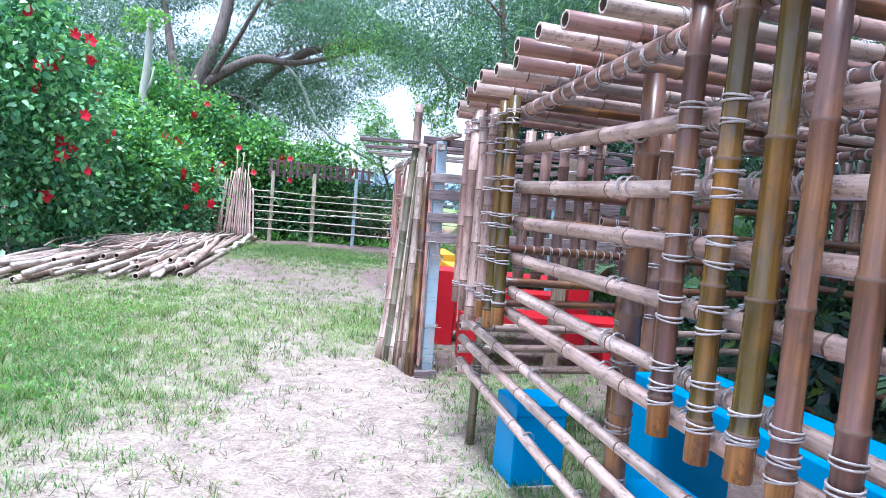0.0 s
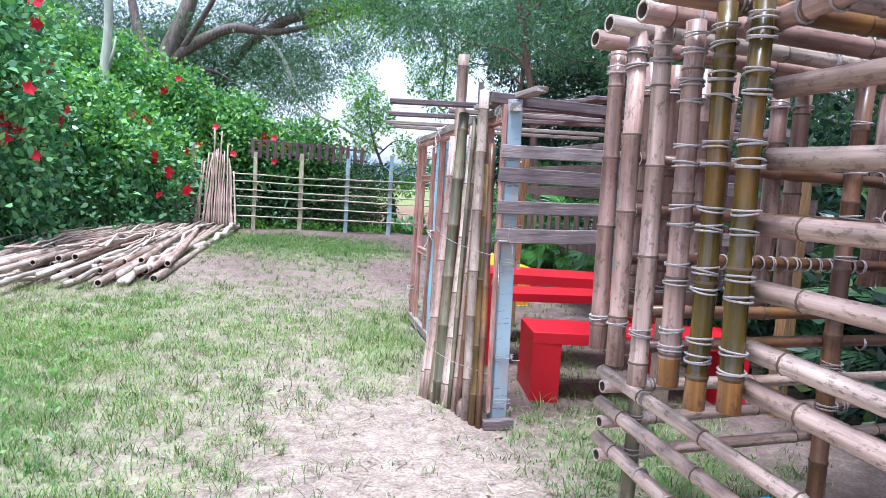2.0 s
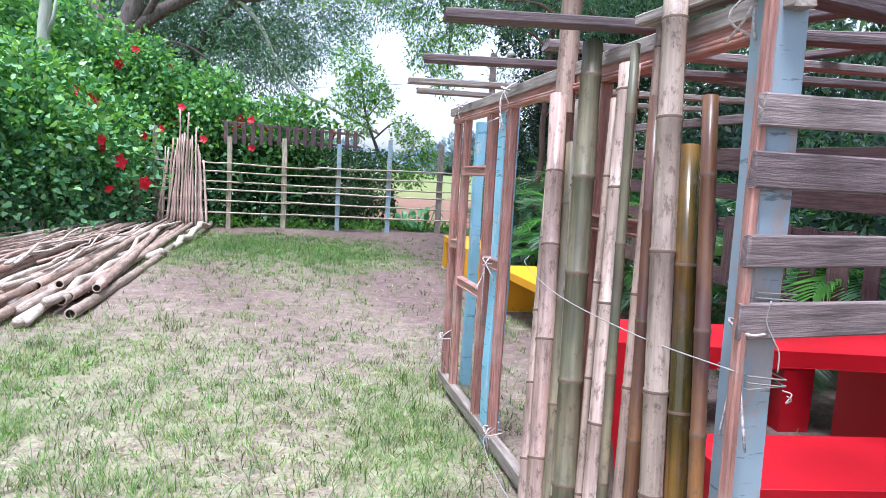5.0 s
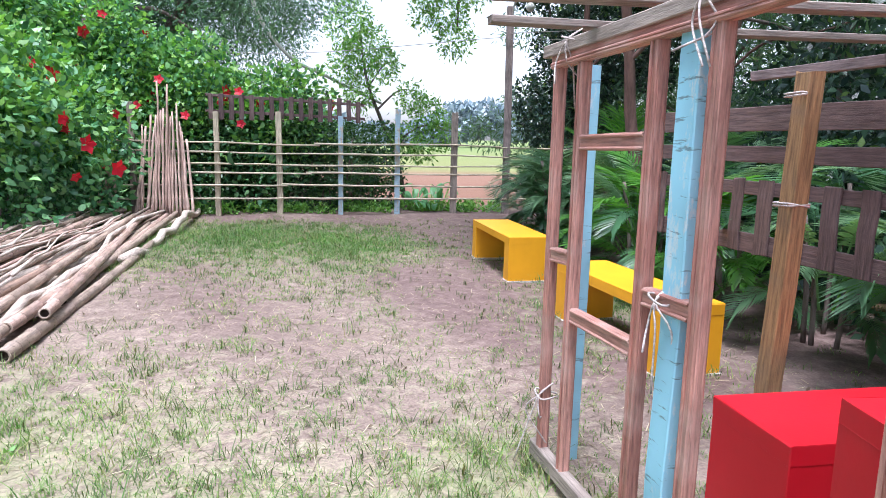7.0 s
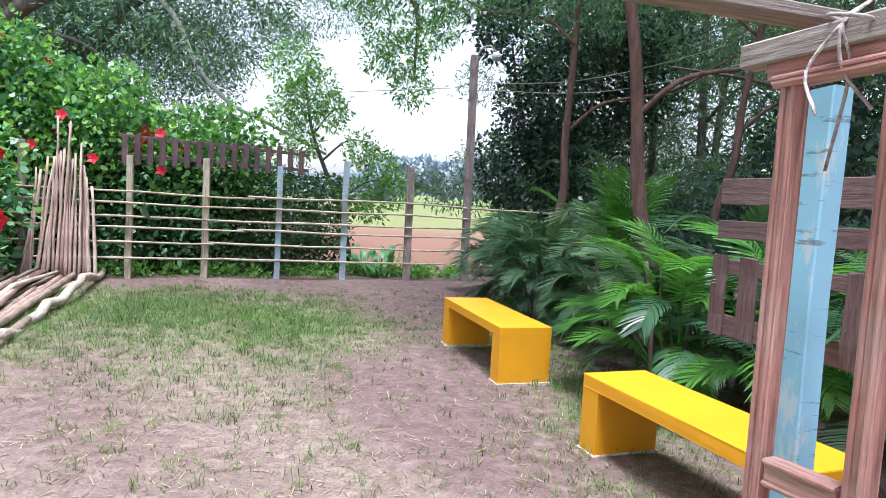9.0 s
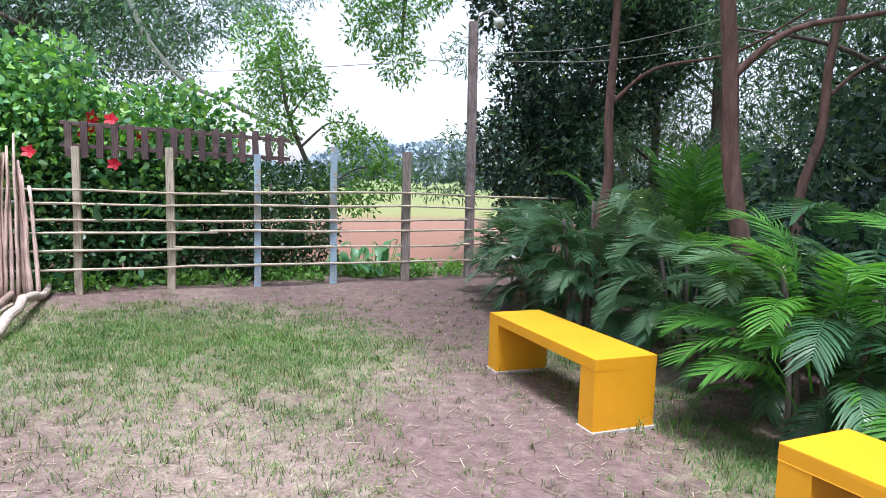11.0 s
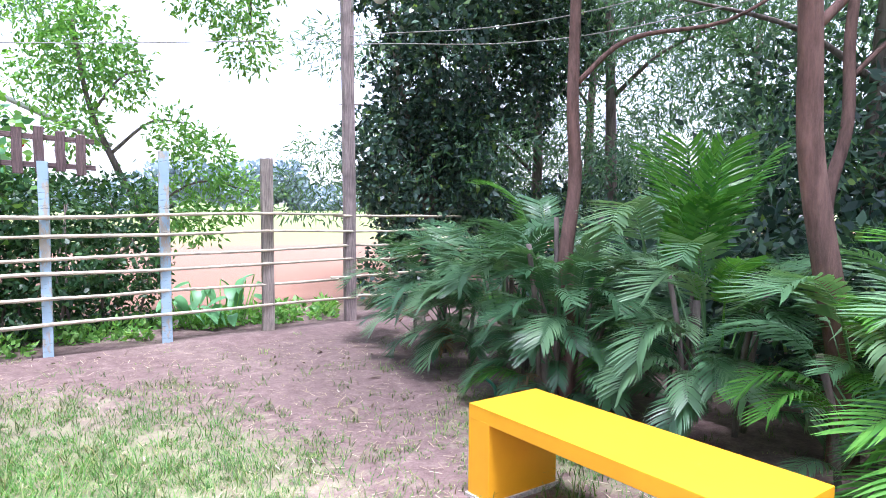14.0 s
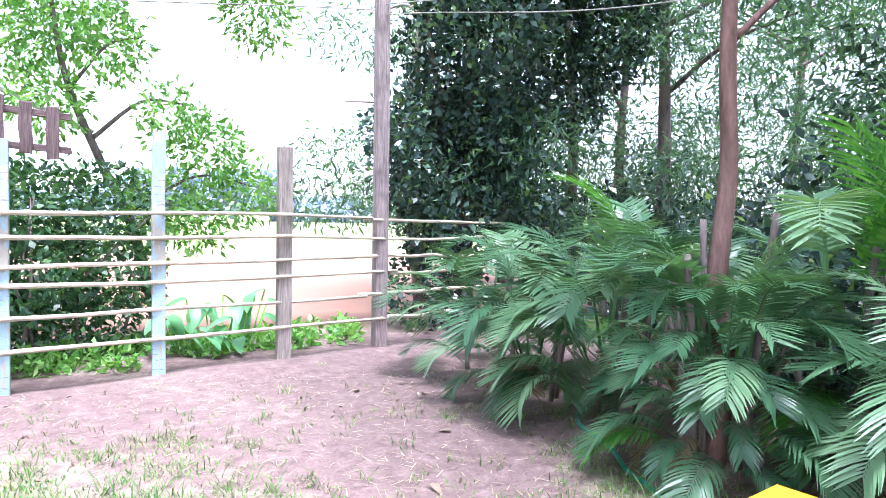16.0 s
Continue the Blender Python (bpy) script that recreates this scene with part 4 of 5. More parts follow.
# ---- bundle of bamboo leaning on the shelter's corner ----
def build_bundle():
    rng = np.random.default_rng(31)
    D, B, G, O, W = BAMBOO_DRY, BAMBOO_PALE, BAMBOO_DARK, BAMBOO_GREEN, BAMBOO_BROWN
    # place along the foot of the bundle, place and height of the top, radius, kind
    spec = ((0.02, 1.7, 1.54, 0.03, B), (0.06, 1.74, 1.25, 0.02, D), (0.1, 1.79, 1.76, 0.034, B), (0.18, 1.86, 1.58, 0.026, G), (0.26, 1.97, 1.72, 0.033, D), (0.31, 2.05, 1.91, 0.04, G),
            (0.37, 2.16, 1.72, 0.013, D), (0.45, 2.28, 1.81, 0.034, B), (0.51, 2.34, 1.86, 0.016, G), (0.58, 2.41, 1.9, 0.017, D), (0.66, 2.45, 1.7, 0.022, W),
            (0.8, 2.53, 2.01, 0.034, D), (0.91, 2.6, 1.56, 0.031, O), (0.99, 2.7, 1.68, 0.02, W), (0.72, 2.32, 0.75, 0.03, D), (0.22, 1.9, 1.4, 0.014, D), (0.47, 2.33, 1.6, 0.012, D))
    for i, (f, s, h, r, mat) in enumerate(spec):
        top = side(s, -0.05 - 0.02 * (i % 3), h)
        bamboo(None, (0.67 + 0.35 * f, 6.13 - 0.55 * f, -0.01), top, r, rng, mat, "leaning_bamboo_pole", (), 0.32, 0.004,
               label="dry bamboo pole leaning on the shelter, tied with wire", category="bamboo pole", group="leaning bamboo bundle")
    bamboo(None, side(1.76, -0.045, -0.02), side(1.75, -0.045, 2.36), 0.04, rng, D, "tall_bamboo_post", (), 0.6, 0.002,
           label="tall pale bamboo post standing at the shelter side", category="bamboo pole", group="leaning bamboo bundle")
    for z, off in ((1.12, 0.2), (0.42, 0.32)):
        pts = [side(1.76, -off * 0.75, z + 0.02), side(1.86, -off, z), side(2.2, -off - 0.01, z - 0.05), side(2.6, -off * 0.75, z - 0.08), side(2.9, -0.06, z - 0.09)]
        part("tie_wire", tube_mesh(smooth_path(pts, 6), 0.0018, WIRE, 5), None, None, "pale wire tied round the bamboo bundle", category="wire")


build_bundle()


def corner_wires():
    """Loose turns of wire round the shelter's corner post, with curling ends."""
    rng = np.random.default_rng(33)
    for z, k in ((1.2, 2), (0.98, 3), (0.42, 2), (0.14, 3)):
        for i in range(k):
            q = [front(0.03 + 0.055 * a, 0.06 + 0.055 * e, z + 0.012 * i + rng.normal(0, 0.006)) for a, e in ((1, 1), (1, -1), (-1, -1), (-1, 1), (1, 1.05))]
            part("tie_wire", tube_mesh(q, 0.0022, WIRE, 5), None, None, "grey wire twisted round the shelter's corner post", category="wire", group="wires on the corner post")
        q = [front(0.03 + 0.06 * rng.uniform(-1, 1), -0.01, z)]
        for i in range(4):
            q.append(q[-1] + Vector((rng.normal(0.01, 0.025), rng.normal(-0.012, 0.01), rng.normal(-0.012, 0.025))))
        if q[-1].z > 0.02:
            part("tie_wire", tube_mesh(smooth_path(q, 5), 0.002, WIRE, 5), None, None, "loose curling end of tie wire", category="wire", group="wires on the corner post")


corner_wires()
board(None, front(-0.09, -0.03, 0.03), front(0.09, -0.045, 0.035), 0.05, 0.06, np.random.default_rng(34), PALLET, "wood_block", label="small grey wooden block at the corner post's foot", category="block")


def rope_ring(c, u, v, hu, hv, z, label):
    """Two turns of rope round a square post."""
    pts = [c + u * (a * hu) + v * (e * hv) + Vector((0, 0, z + d)) for a, e, d in ((1, 1, 0), (-1, 1, 0.004), (-1, -1, 0.0), (1, -1, 0.006), (1, 1, 0.012), (-1, 1, 0.016), (-1, -1, 0.012), (1, -1, 0.016), (1, 1, 0.002))]
    part("rope_ring", tube_mesh(pts, 0.0045, ROPE, 6), None, None, label, category="rope", group="ropes round the posts")


for z in (1.66, 1.2):
    rope_ring(Vector((1.545, 8.43, 0)), SIDE_U, SIDE_N, 0.049, 0.049, z, "white rope tied round the brown shelter post")
rope_ring(front(1.158, 0.06, 0), FRONT_U, FRONT_N, 0.056, 0.052, 1.78, "white rope tied round the brown shelter post")


# ---- pile of cut poles ----
def build_pile():
    rng = np.random.default_rng(41)
    for i in range(62):
        layer = i // 21
        f = rng.uniform(0, 1)
        x0, y0 = -2.75 - 1.9 * f + 0.25 * layer * (0.5 - f), 9.85 + rng.uniform(-0.4, 1.5) - 2.2 * f
        x1, y1 = -4.05 - 1.3 * f + rng.normal(0, 0.12), 17.3 - rng.uniform(0, 2.6) * (0.4 + f)
        r = rng.uniform(0.028, 0.05)
        z = 0.045 + layer * 0.075 * (1 - abs(f - 0.5)) + rng.uniform(0, 0.02)
        m, length = along((x0, y0, z), (x1, y1, z + rng.uniform(-0.01, 0.03)))
        if i % 2 == 0:
            me = pole_mesh(length, r, r * 0.8, rng, BAMBOO_DRY if i % 4 else BAMBOO_PALE, 0.45, 0.004)
        else:
            me = stick_mesh(length, r, r * 0.6, rng, POLE, 0.03, 7, 12)
        part("cut_pole", me, None, m, "weathered grey-tan cut pole lying in a heap", category="pole", group="pile of poles")
    for i in range(18):
        f = rng.uniform(0, 1)
        a, e = Vector((-3.3 - 1.5 * f, 11.2 - 1.2 * f, 0.27)), Vector((-4.3 - 1.0 * f + rng.normal(0, 0.3), 15.6 + rng.uniform(-1.2, 1.2), 0.25))
        m, length = along(a, a.lerp(e, rng.uniform(0.45, 1.0)))
        part("thin_stick", stick_mesh(length, rng.uniform(0.012, 0.02), 0.008, rng, CANE if i % 2 else POLE, 0.03, 6, 9), None, m, "thin crooked stick lying on the heap of poles", category="stick", group="sticks on the pile")
    for i in range(16):
        x, y = -5.0 + rng.normal(0, 0.25), 14.6 + rng.normal(0, 0.5)
        a = rng.uniform(0.9, 2.2)
        m, length = along((x, y, 0.03 + 0.012 * i), (x + 0.9 * math.cos(a), y + 0.9 * math.sin(a), 0.05 + 0.012 * i))
        part("cut_stick", stick_mesh(length, 0.02, 0.012, rng, POLE, 0.015, 6, 6), None, m, "short dry stick in a small heap by the hedge", category="stick", group="heap of sticks")
    m, length = along((-2.62, 9.75, 0.05), (-4.0, 17.75, 0.06))
    part("cut_pole", pole_mesh(length * 0.55, 0.052, 0.045, rng, BAMBOO_DRY, 0.4, 0.006), None, m, "thick pale bamboo pole along the heap's edge", category="pole", group="pile of poles")
    m, length = along((-3.25, 13.0, 0.06), (-3.95, 17.85, 0.07))
    part("cut_pole", stick_mesh(length, 0.06, 0.04, rng, POLE, 0.035, 8, 14), None, m, "thick pale crooked pole along the heap's edge", category="pole", group="pile of poles")


build_pile()


# ---- fence across the end of the yard ----
FENCE_O, FENCE_U = Vector((-2.48, 17.85, 0)), Vector((0.978, 0.208, 0))


def fence(s, n, z):
    return FENCE_O + FENCE_U * s + Vector((-0.208, 0.978, 0)) * n + Vector((0, 0, z))


def build_fence():
    rng = np.random.default_rng(51)
    t = thing("rail_fence", FENCE_O, "fence of thin pole rails on weathered posts", "fence")
    for s, h, mat, w in ((-2.45, 1.95, LIGHTWOOD, 0.1), (-1.07, 1.83, RAIL, 0.09), (0.0, 1.86, RAIL, 0.1), (1.1, 1.82, BLUETOP, 0.09), (2.17, 1.97, BLUETOP, 0.1), (3.28, 1.95, LIGHTWOOD, 0.13)):
        board(t, fence(s, 0.05, -0.1), fence(s, 0.05, h), w, w * 0.7, rng, mat, "post", (0, 1, 0), label="worn light blue post" if mat is BLUETOP else "")
    for z in (0.31, 0.555, 0.765, 0.925, 1.13, 1.3):
        s = -3.6
        while s < 5.6:
            e = min(s + rng.uniform(3.2, 4.6), 6.0)
            m, length = along(fence(s, 0, z + rng.uniform(-0.02, 0.02)), fence(e + 0.1, -0.01, z + rng.uniform(-0.02, 0.02)))
            part("rail", stick_mesh(length, 0.02, 0.016, rng, RAIL, 0.008, 6, 8), t, m)
            s = e
    # dark old picket panel behind, raised on its posts
    p = thing("picket_panel", fence(-1.3, 0.35, 0), "dark weathered picket panel raised behind the rail fence", "fence")
    board(p, fence(-1.24, 0.125, 2.12), fence(1.55, 0.125, 2.03), 0.05, 0.03, rng, DARKWOOD, "panel_rail", (0, 1, 0))
    board(p, fence(-1.24, 0.125, 1.85), fence(1.55, 0.125, 1.78), 0.05, 0.03, rng, DARKWOOD, "panel_rail", (0, 1, 0))
    for k in range(16):
        s = -1.15 + k * 0.172
        board(p, fence(s, 0.1, 1.72 + rng.uniform(-0.03, 0.03)), fence(s, 0.1, 2.13 - 0.03 * (s + 1.4) / 3 + rng.uniform(-0.02, 0.03)), 0.085, 0.02, rng, DARKWOOD, "picket", (0, 1, 0))


build_fence()


def build_canes():
    rng = np.random.default_rng(61)
    for i in range(32):
        left = i >= 23
        f = (i + rng.uniform(0, 1)) / 23 if not left else (i - 23 + rng.uniform(0, 1)) / 9
        s0 = (-2.38 + 0.92 * f) if not left else (-2.95 + 0.34 * f)
        s1 = (-2.22 + 0.66 * f + rng.normal(0, 0.05)) if not left else (-2.95 + 0.22 * f)
        h = rng.uniform(1.15, 1.5) + 0.4 * math.sin(3.1 * f) if not left else rng.uniform(0.9, 1.45)
        if i in (9, 12, 18):
            h = (2.3, 2.25, 1.95)[(i > 9) + (i > 12)]
        r = rng.uniform(0.02, 0.03)
        m, length = along(fence(s0, -0.34 - rng.uniform(0, 0.14), 0.0), fence(s1, -0.06 - rng.uniform(0, 0.06), h))
        part("leaning_cane", stick_mesh(length, r, r * 0.7, rng, CANE, 0.008, 6, 7), None, m, "pinkish brown cut cane leaning on the fence", category="cane", group="canes on the fence")


build_canes()


# ---- lamp pole, cables, hose ----
lp = thing("lamp_pole", (1.76, 18.78, 0), "tall grey wooden pole with a small curved lamp arm", "lamp pole")
rng = np.random.default_rng(71)
board(lp, (1.77, 18.8, -0.1), (1.74, 18.8, 3.95), 0.13, 0.12, rng, PALLET, "pole", (0, 1, 0))
part("lamp_arm", tube_mesh(smooth_path([(1.78, 18.74, 3.75), (1.8, 18.7, 4.0), (1.95, 18.62, 4.1), (2.07, 18.6, 4.0)], 5), 0.016, WIRE, 6), lp)
bm = bmesh.new()
bmesh.ops.create_uvsphere(bm, u_segments=14, v_segments=9, radius=0.085, matrix=Matrix.Translation((2.08, 18.6, 3.92)))
me = bpy.data.meshes.new("globe")
bm.to_mesh(me)
bm.free()
me.materials.append(GLASS)
part("lamp_globe", me, lp)
for a, c, d in (((1.76, 18.74, 3.45), (3.4, 16.2, 3.35), (6.2, 12.5, 4.2)), ((1.76, 18.74, 3.35), (3.6, 16.0, 3.15), (6.4, 11.5, 3.9)), ((1.7, 18.8, 3.4), (-3.0, 19.5, 3.05), (-8.0, 20.0, 3.3))):
    part("overhead_cable", tube_mesh(smooth_path([a, c, d], 10), 0.006, WIRE, 5), None, None, "thin grey cable hung from the lamp pole", category="cable")
part("garden_hose", tube_mesh(smooth_path([(1.42, 14.5, 0.02), (1.55, 14.86, 0.025), (1.62, 15.1, 0.02), (1.79, 15.42, 0.025), (1.95, 15.9, 0.02), (2.3, 16.2, 0.02)], 8), 0.014, HOSE, 7), None, None,
     "green garden hose lying under the palms", category="hose")


# ---- palms ----
def frond_mesh(seed, length, leaf_len, mat, arch=0.9, pairs=30):
    """A feather palm leaf along x, rising and arching over, with folded drooping leaflets."""
    rng = np.random.default_rng(seed)
    # stalk straight for the first part, then the blade bends over by `arch` radians
    steps = np.linspace(0, 1, 41)
    bend = arch * np.clip((steps - 0.34) / 0.66, 0, 1) ** 1.15
    dx, dz = np.cos(bend) * length / 40, -np.sin(bend) * length / 40
    rx_, rz_ = np.concatenate([[0], np.cumsum(dx[1:])]), np.concatenate([[0], np.cumsum(dz[1:])])
    def rib(t):
        return np.array([np.interp(t, steps, rx_), 0.0, np.interp(t, steps, rz_)])
    quads = []
    ts = np.linspace(0, 1, 13)
    for a, e in zip(ts[:-1], ts[1:]):
        p, q = rib(a), rib(e)
        w0, w1 = 0.012 * (1 - a) + 0.003, 0.012 * (1 - e) + 0.003
        for sgn in (1, -1):
            quads += [p + (0, -w0 * sgn, 0), q + (0, -w1 * sgn, 0), q + (0, 0, 0.8 * w1), p + (0, 0, 0.8 * w0)]
    for i in range(pairs):
        t = 0.36 + 0.64 * (i + 0.5) / pairs
        p, tan = rib(t), rib(t) - rib(t - 0.03)
        tan /= np.linalg.norm(tan)
        up = np.array((-tan[2], 0, tan[0]))
        ll = leaf_len * (0.5 + 0.6 * math.sin(3.14 * ((t - 0.4) / 0.6 * 0.75 + 0.2))) * rng.uniform(0.88, 1.1)
        for sgn in (1, -1):
            fwd = 0.35 + 0.9 * (t - 0.4) + rng.normal(0, 0.06)
            d = np.array((0, sgn, 0)) + tan * fwd + up * (0.28 + rng.normal(0, 0.08))
            d /= np.linalg.norm(d)
            s = np.cross(d, up)
            s /= np.linalg.norm(s)
            w = 0.0125 * rng.uniform(0.85, 1.15)
            prev, pw = p, w * 0.35
            for k, (f, ww) in enumerate(((0.35, 1.0), (0.7, 0.8), (1.0, 0.08))):
                sag = np.array((0, 0, -1)) * ll * (0.6 * f ** 2.0)
                cur = p + d * ll * f + sag
                quads += [prev - s * pw, cur - s * w * ww, cur + s * w * ww, prev + s * pw]
                prev, pw = cur, w * ww
    return soup("frond", np.array(quads), 4, mat)


FRONDS = [frond_mesh(1, 1.25, 0.25, LEAF_PALM, 1.9), frond_mesh(2, 1.35, 0.26, LEAF_PALM, 2.15), frond_mesh(3, 1.15, 0.23, LEAF_PALM, 1.7), frond_mesh(4, 1.25, 0.25, LEAF_PALM, 2.3)]
FRONDS_BRIGHT = [frond_mesh(5, 1.2, 0.25, LEAF_BRIGHT, 1.6), frond_mesh(6, 1.25, 0.26, LEAF_BRIGHT, 1.9)]
FRONDS_YOUNG = [frond_mesh(8, 1.2, 0.3, LEAF_BRIGHT, 0.35, 22)]
FRONDS_DEAD = [frond_mesh(7, 0.9, 0.2, LEAF_DEAD, 2.3, 16)]


def palm(x, y, seed, count, size, tall, bright=0.15, towards=None):
    """A clump of feather palms: short stems and many long-stalked fronds, low ones drooping to the soil."""
    rng = np.random.default_rng(seed)
    t = thing("feather_palm", (x, y, 0), "dense clump of dark green feather palms on bare soil", "palm", "feather palms")
    for s in range(4):
        a = rng.uniform(0, 6.28)
        px, py, h = x + 0.18 * math.cos(a), y + 0.18 * math.sin(a), tall * rng.uniform(0.5, 0.9)
        part("stem", tube_mesh(smooth_path([(px, py, -0.03), (px + 0.04 * math.cos(a), py + 0.04 * math.sin(a), h * 0.55), (px + 0.12 * math.cos(a), py + 0.12 * math.sin(a), h)], 4), 0.02, BARK, 6), t)
    for k in range(count):
        f = (k + 0.5) / count
        yaw = 137.5 * k + rng.uniform(-25, 25) if towards is None or rng.uniform() < 0.35 else towards + rng.uniform(-105, 105)
        a = math.radians(yaw)
        h = tall * (0.05 + 0.47 * f) * rng.uniform(0.8, 1.1)
        pool = FRONDS_DEAD if rng.uniform() < 0.04 and f < 0.4 else FRONDS_BRIGHT if rng.uniform() < bright else FRONDS
        sc = size * rng.uniform(0.85, 1.12) * (0.74 + 0.34 * f)
        part("frond", pool[int(rng.integers(len(pool)))], t,
             pose(x + 0.16 * math.cos(a), y + 0.16 * math.sin(a), h, rng.uniform(-22, 22), -(34 + 46 * f + rng.uniform(-10, 10)), yaw) @ Matrix.Diagonal((sc, sc, sc, 1)))
    return t


for i, (x, y, n, sz, tall, br, to) in enumerate((
        (2.15, 17.4, 20, 0.74, 1.0, 0.02, 235), (2.1, 16.6, 21, 0.82, 1.1, 0.02, 230), (2.2, 15.9, 25, 0.84, 1.3, 0.02, 230), (2.1, 14.9, 36, 0.68, 1.38, 0.04, 225), (2.6, 14.0, 30, 0.7, 1.25, 0.1, 215),
        (2.58, 12.95, 28, 0.66, 1.2, 0.12, 215), (2.75, 12.2, 24, 0.8, 1.2, 0.2, 205), (2.85, 11.3, 22, 0.9, 1.2, 0.55, 205), (2.3, 12.1, 24, 0.8, 1.25, 0.65, 225), (3.05, 10.4, 20, 0.78, 1.15, 0.2, 210), (3.3, 9.4, 20, 0.8, 1.15, 0.15, 210),
        (3.5, 8.3, 20, 0.85, 1.2, 0.1, 200), (3.75, 7.1, 20, 0.9, 1.25, 0.1, 200), (4.0, 5.6, 18, 1.0, 1.4, 0.2, None), (4.6, 3.6, 18, 1.1, 1.4, 0.3, None), (5.0, 1.6, 18, 1.1, 1.4, 0.3, None),
        (2.0, 14.85, 30, 0.5, 1.6, 0.06, 225), (2.95, 16.4, 18, 0.9, 1.45, 0.08, None), (2.95, 14.8, 18, 0.9, 1.5, 0.2, None), (3.3, 12.9, 18, 0.9, 1.5, 0.2, None), (3.8, 11.1, 16, 0.95, 1.5, 0.2, None))):
    palm(x, y, 100 + i, n, sz, tall, br, to)
# one tall upright young frond among them
up = thing("feather_palm", (2.75, 14.3, 0), "upright bright green young palm frond above the clumps", "palm", "feather palms")
for k, (yaw, tip) in enumerate(((150, 78), (200, 84), (250, 80), (20, 76), (310, 74))):
    part("frond", FRONDS_YOUNG[0], up, pose(2.75, 14.3, 0.75, 0, -tip, yaw) @ Matrix.Diagonal((0.95, 0.95, 0.95, 1)))
part("stem", tube_mesh([(2.75, 14.3, -0.03), (2.75, 14.3, 0.8)], 0.03, BARK, 6), up)


# ---- hibiscus hedge ----
def build_hedge():
    rng = np.random.default_rng(81)
    t = thing("hibiscus_hedge", (-6.2, 12, 0), "tall leafy hibiscus hedge with scattered red flowers", "hedge")
    cs, rs = [], []
    for y in np.arange(3.5, 18.6, 0.55):
        top = 4.75 - 2.0 * np.clip((y - 12.4) / 2.2, 0, 1)
        edge = -5.75 + 0.35 * math.sin(1.3 * y) + 0.2 * math.sin(3.1 * y)
        for z in np.arange(0.45, top - 0.3, 0.6):
            r = rng.uniform(0.5, 0.85)
            cs.append((edge - 0.25 * max(0, z - 2.0) - (0.5 if z > top - 1 else 0) + rng.normal(0, 0.14), y + rng.normal(0, 0.15), z + rng.normal(0, 0.1))), rs.append(r)
            if z > top - 1.0:
                cs.append((edge - 1.3 + rng.normal(0, 0.2), y, z + 0.1)), rs.append(0.8)
    for s in np.arange(-5.4, 0.6, 0.45):
        top = float(np.interp(s, (-5.4, -3.6, -1.96, -0.53, 0.6), (4.4, 3.8, 2.95, 2.5, 2.3)))
        for z in np.arange(0.5, top, 0.55):
            p = fence(s, 1.0 + rng.normal(0, 0.15), z)
            cs.append((p.x, p.y, p.z)), rs.append(rng.uniform(0.45, 0.7))
    pts = leaf_cloud(rng, cs, rs, 92000, 0.125, 0.35, 0.6, 0.75, 7, True)
    part("foliage", soup("foliage", pts, 6, LEAF_HEDGE), t)
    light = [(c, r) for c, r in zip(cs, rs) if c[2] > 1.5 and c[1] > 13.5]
    part("foliage", soup("foliage", leaf_cloud(rng, [c for c, r in light], [r * 1.05 for c, r in light], 26000, 0.12, 0.2, 0.6, 0.9, 6, True), 6, LEAF_LIGHT), t, None, "lighter green leaves on the upper far hedge")
    for k in range(34):
        y = 3.8 + 0.43 * k
        x = -6.1 + rng.normal(0, 0.2)
        part("stem", tube_mesh([(x, y, -0.05), (x + rng.normal(0, 0.15), y + rng.normal(0, 0.15), 1.4), (x + rng.normal(0, 0.3), y + rng.normal(0, 0.3), 2.8)], [0.03, 0.024, 0.012], BARK, 6), t)
    petals = []
    for k in range(5):
        a = 6.2832 * k / 5
        d, s = np.array((math.cos(a), math.sin(a), 0.35)), np.array((-math.sin(a), math.cos(a), 0.12))
        petals += [np.zeros(3), d * 0.045 + s * 0.035, d * 0.085 + np.array((0, 0, -0.01)), d * 0.045 - s * 0.03]
    petals += [np.array((0.004, 0, 0)), np.array((-0.004, 0, 0)), np.array((-0.004, 0.02, 0.075)), np.array((0.004, 0.02, 0.075))]
    flower = soup("flower", np.array(petals), 4, PETAL)
    front_row = [(c, r) for c, r in zip(cs, rs) if c[2] > 0.7 and c[0] > -6.6 and (c[1] < 17 or c[2] > 1.9)]
    for k in range(120):
        (cx, cy, cz), r = front_row[int(rng.integers(len(front_row)))]
        d = Vector((1.0 + rng.normal(0, 0.35), -0.55 + rng.normal(0, 0.4), rng.normal(0, 0.35))).normalized()
        p = Vector((cx, cy, cz)) + d * r * 1.04
        sc = rng.uniform(1.0, 1.9)
        part("flower", flower, t, Matrix.Translation(p) @ d.to_track_quat("Z", "Y").to_matrix().to_4x4() @ Matrix.Diagonal((sc, sc, sc, 1)))
    for s, z in ((-0.66, 1.63), (-0.68, 2.19), (-2.0, 2.35), (-2.4, 1.9), (-1.6, 1.75)):
        part("flower", flower, t, Matrix.Translation(fence(s, 0.3 if z < 2 else 0.22, z)) @ pose(0, 0, 0, 70, 0, 10) @ Matrix.Diagonal((1.15, 1.15, 1.15, 1)))
    return t


build_hedge()

# ---- trees ----
rng = np.random.default_rng(91)
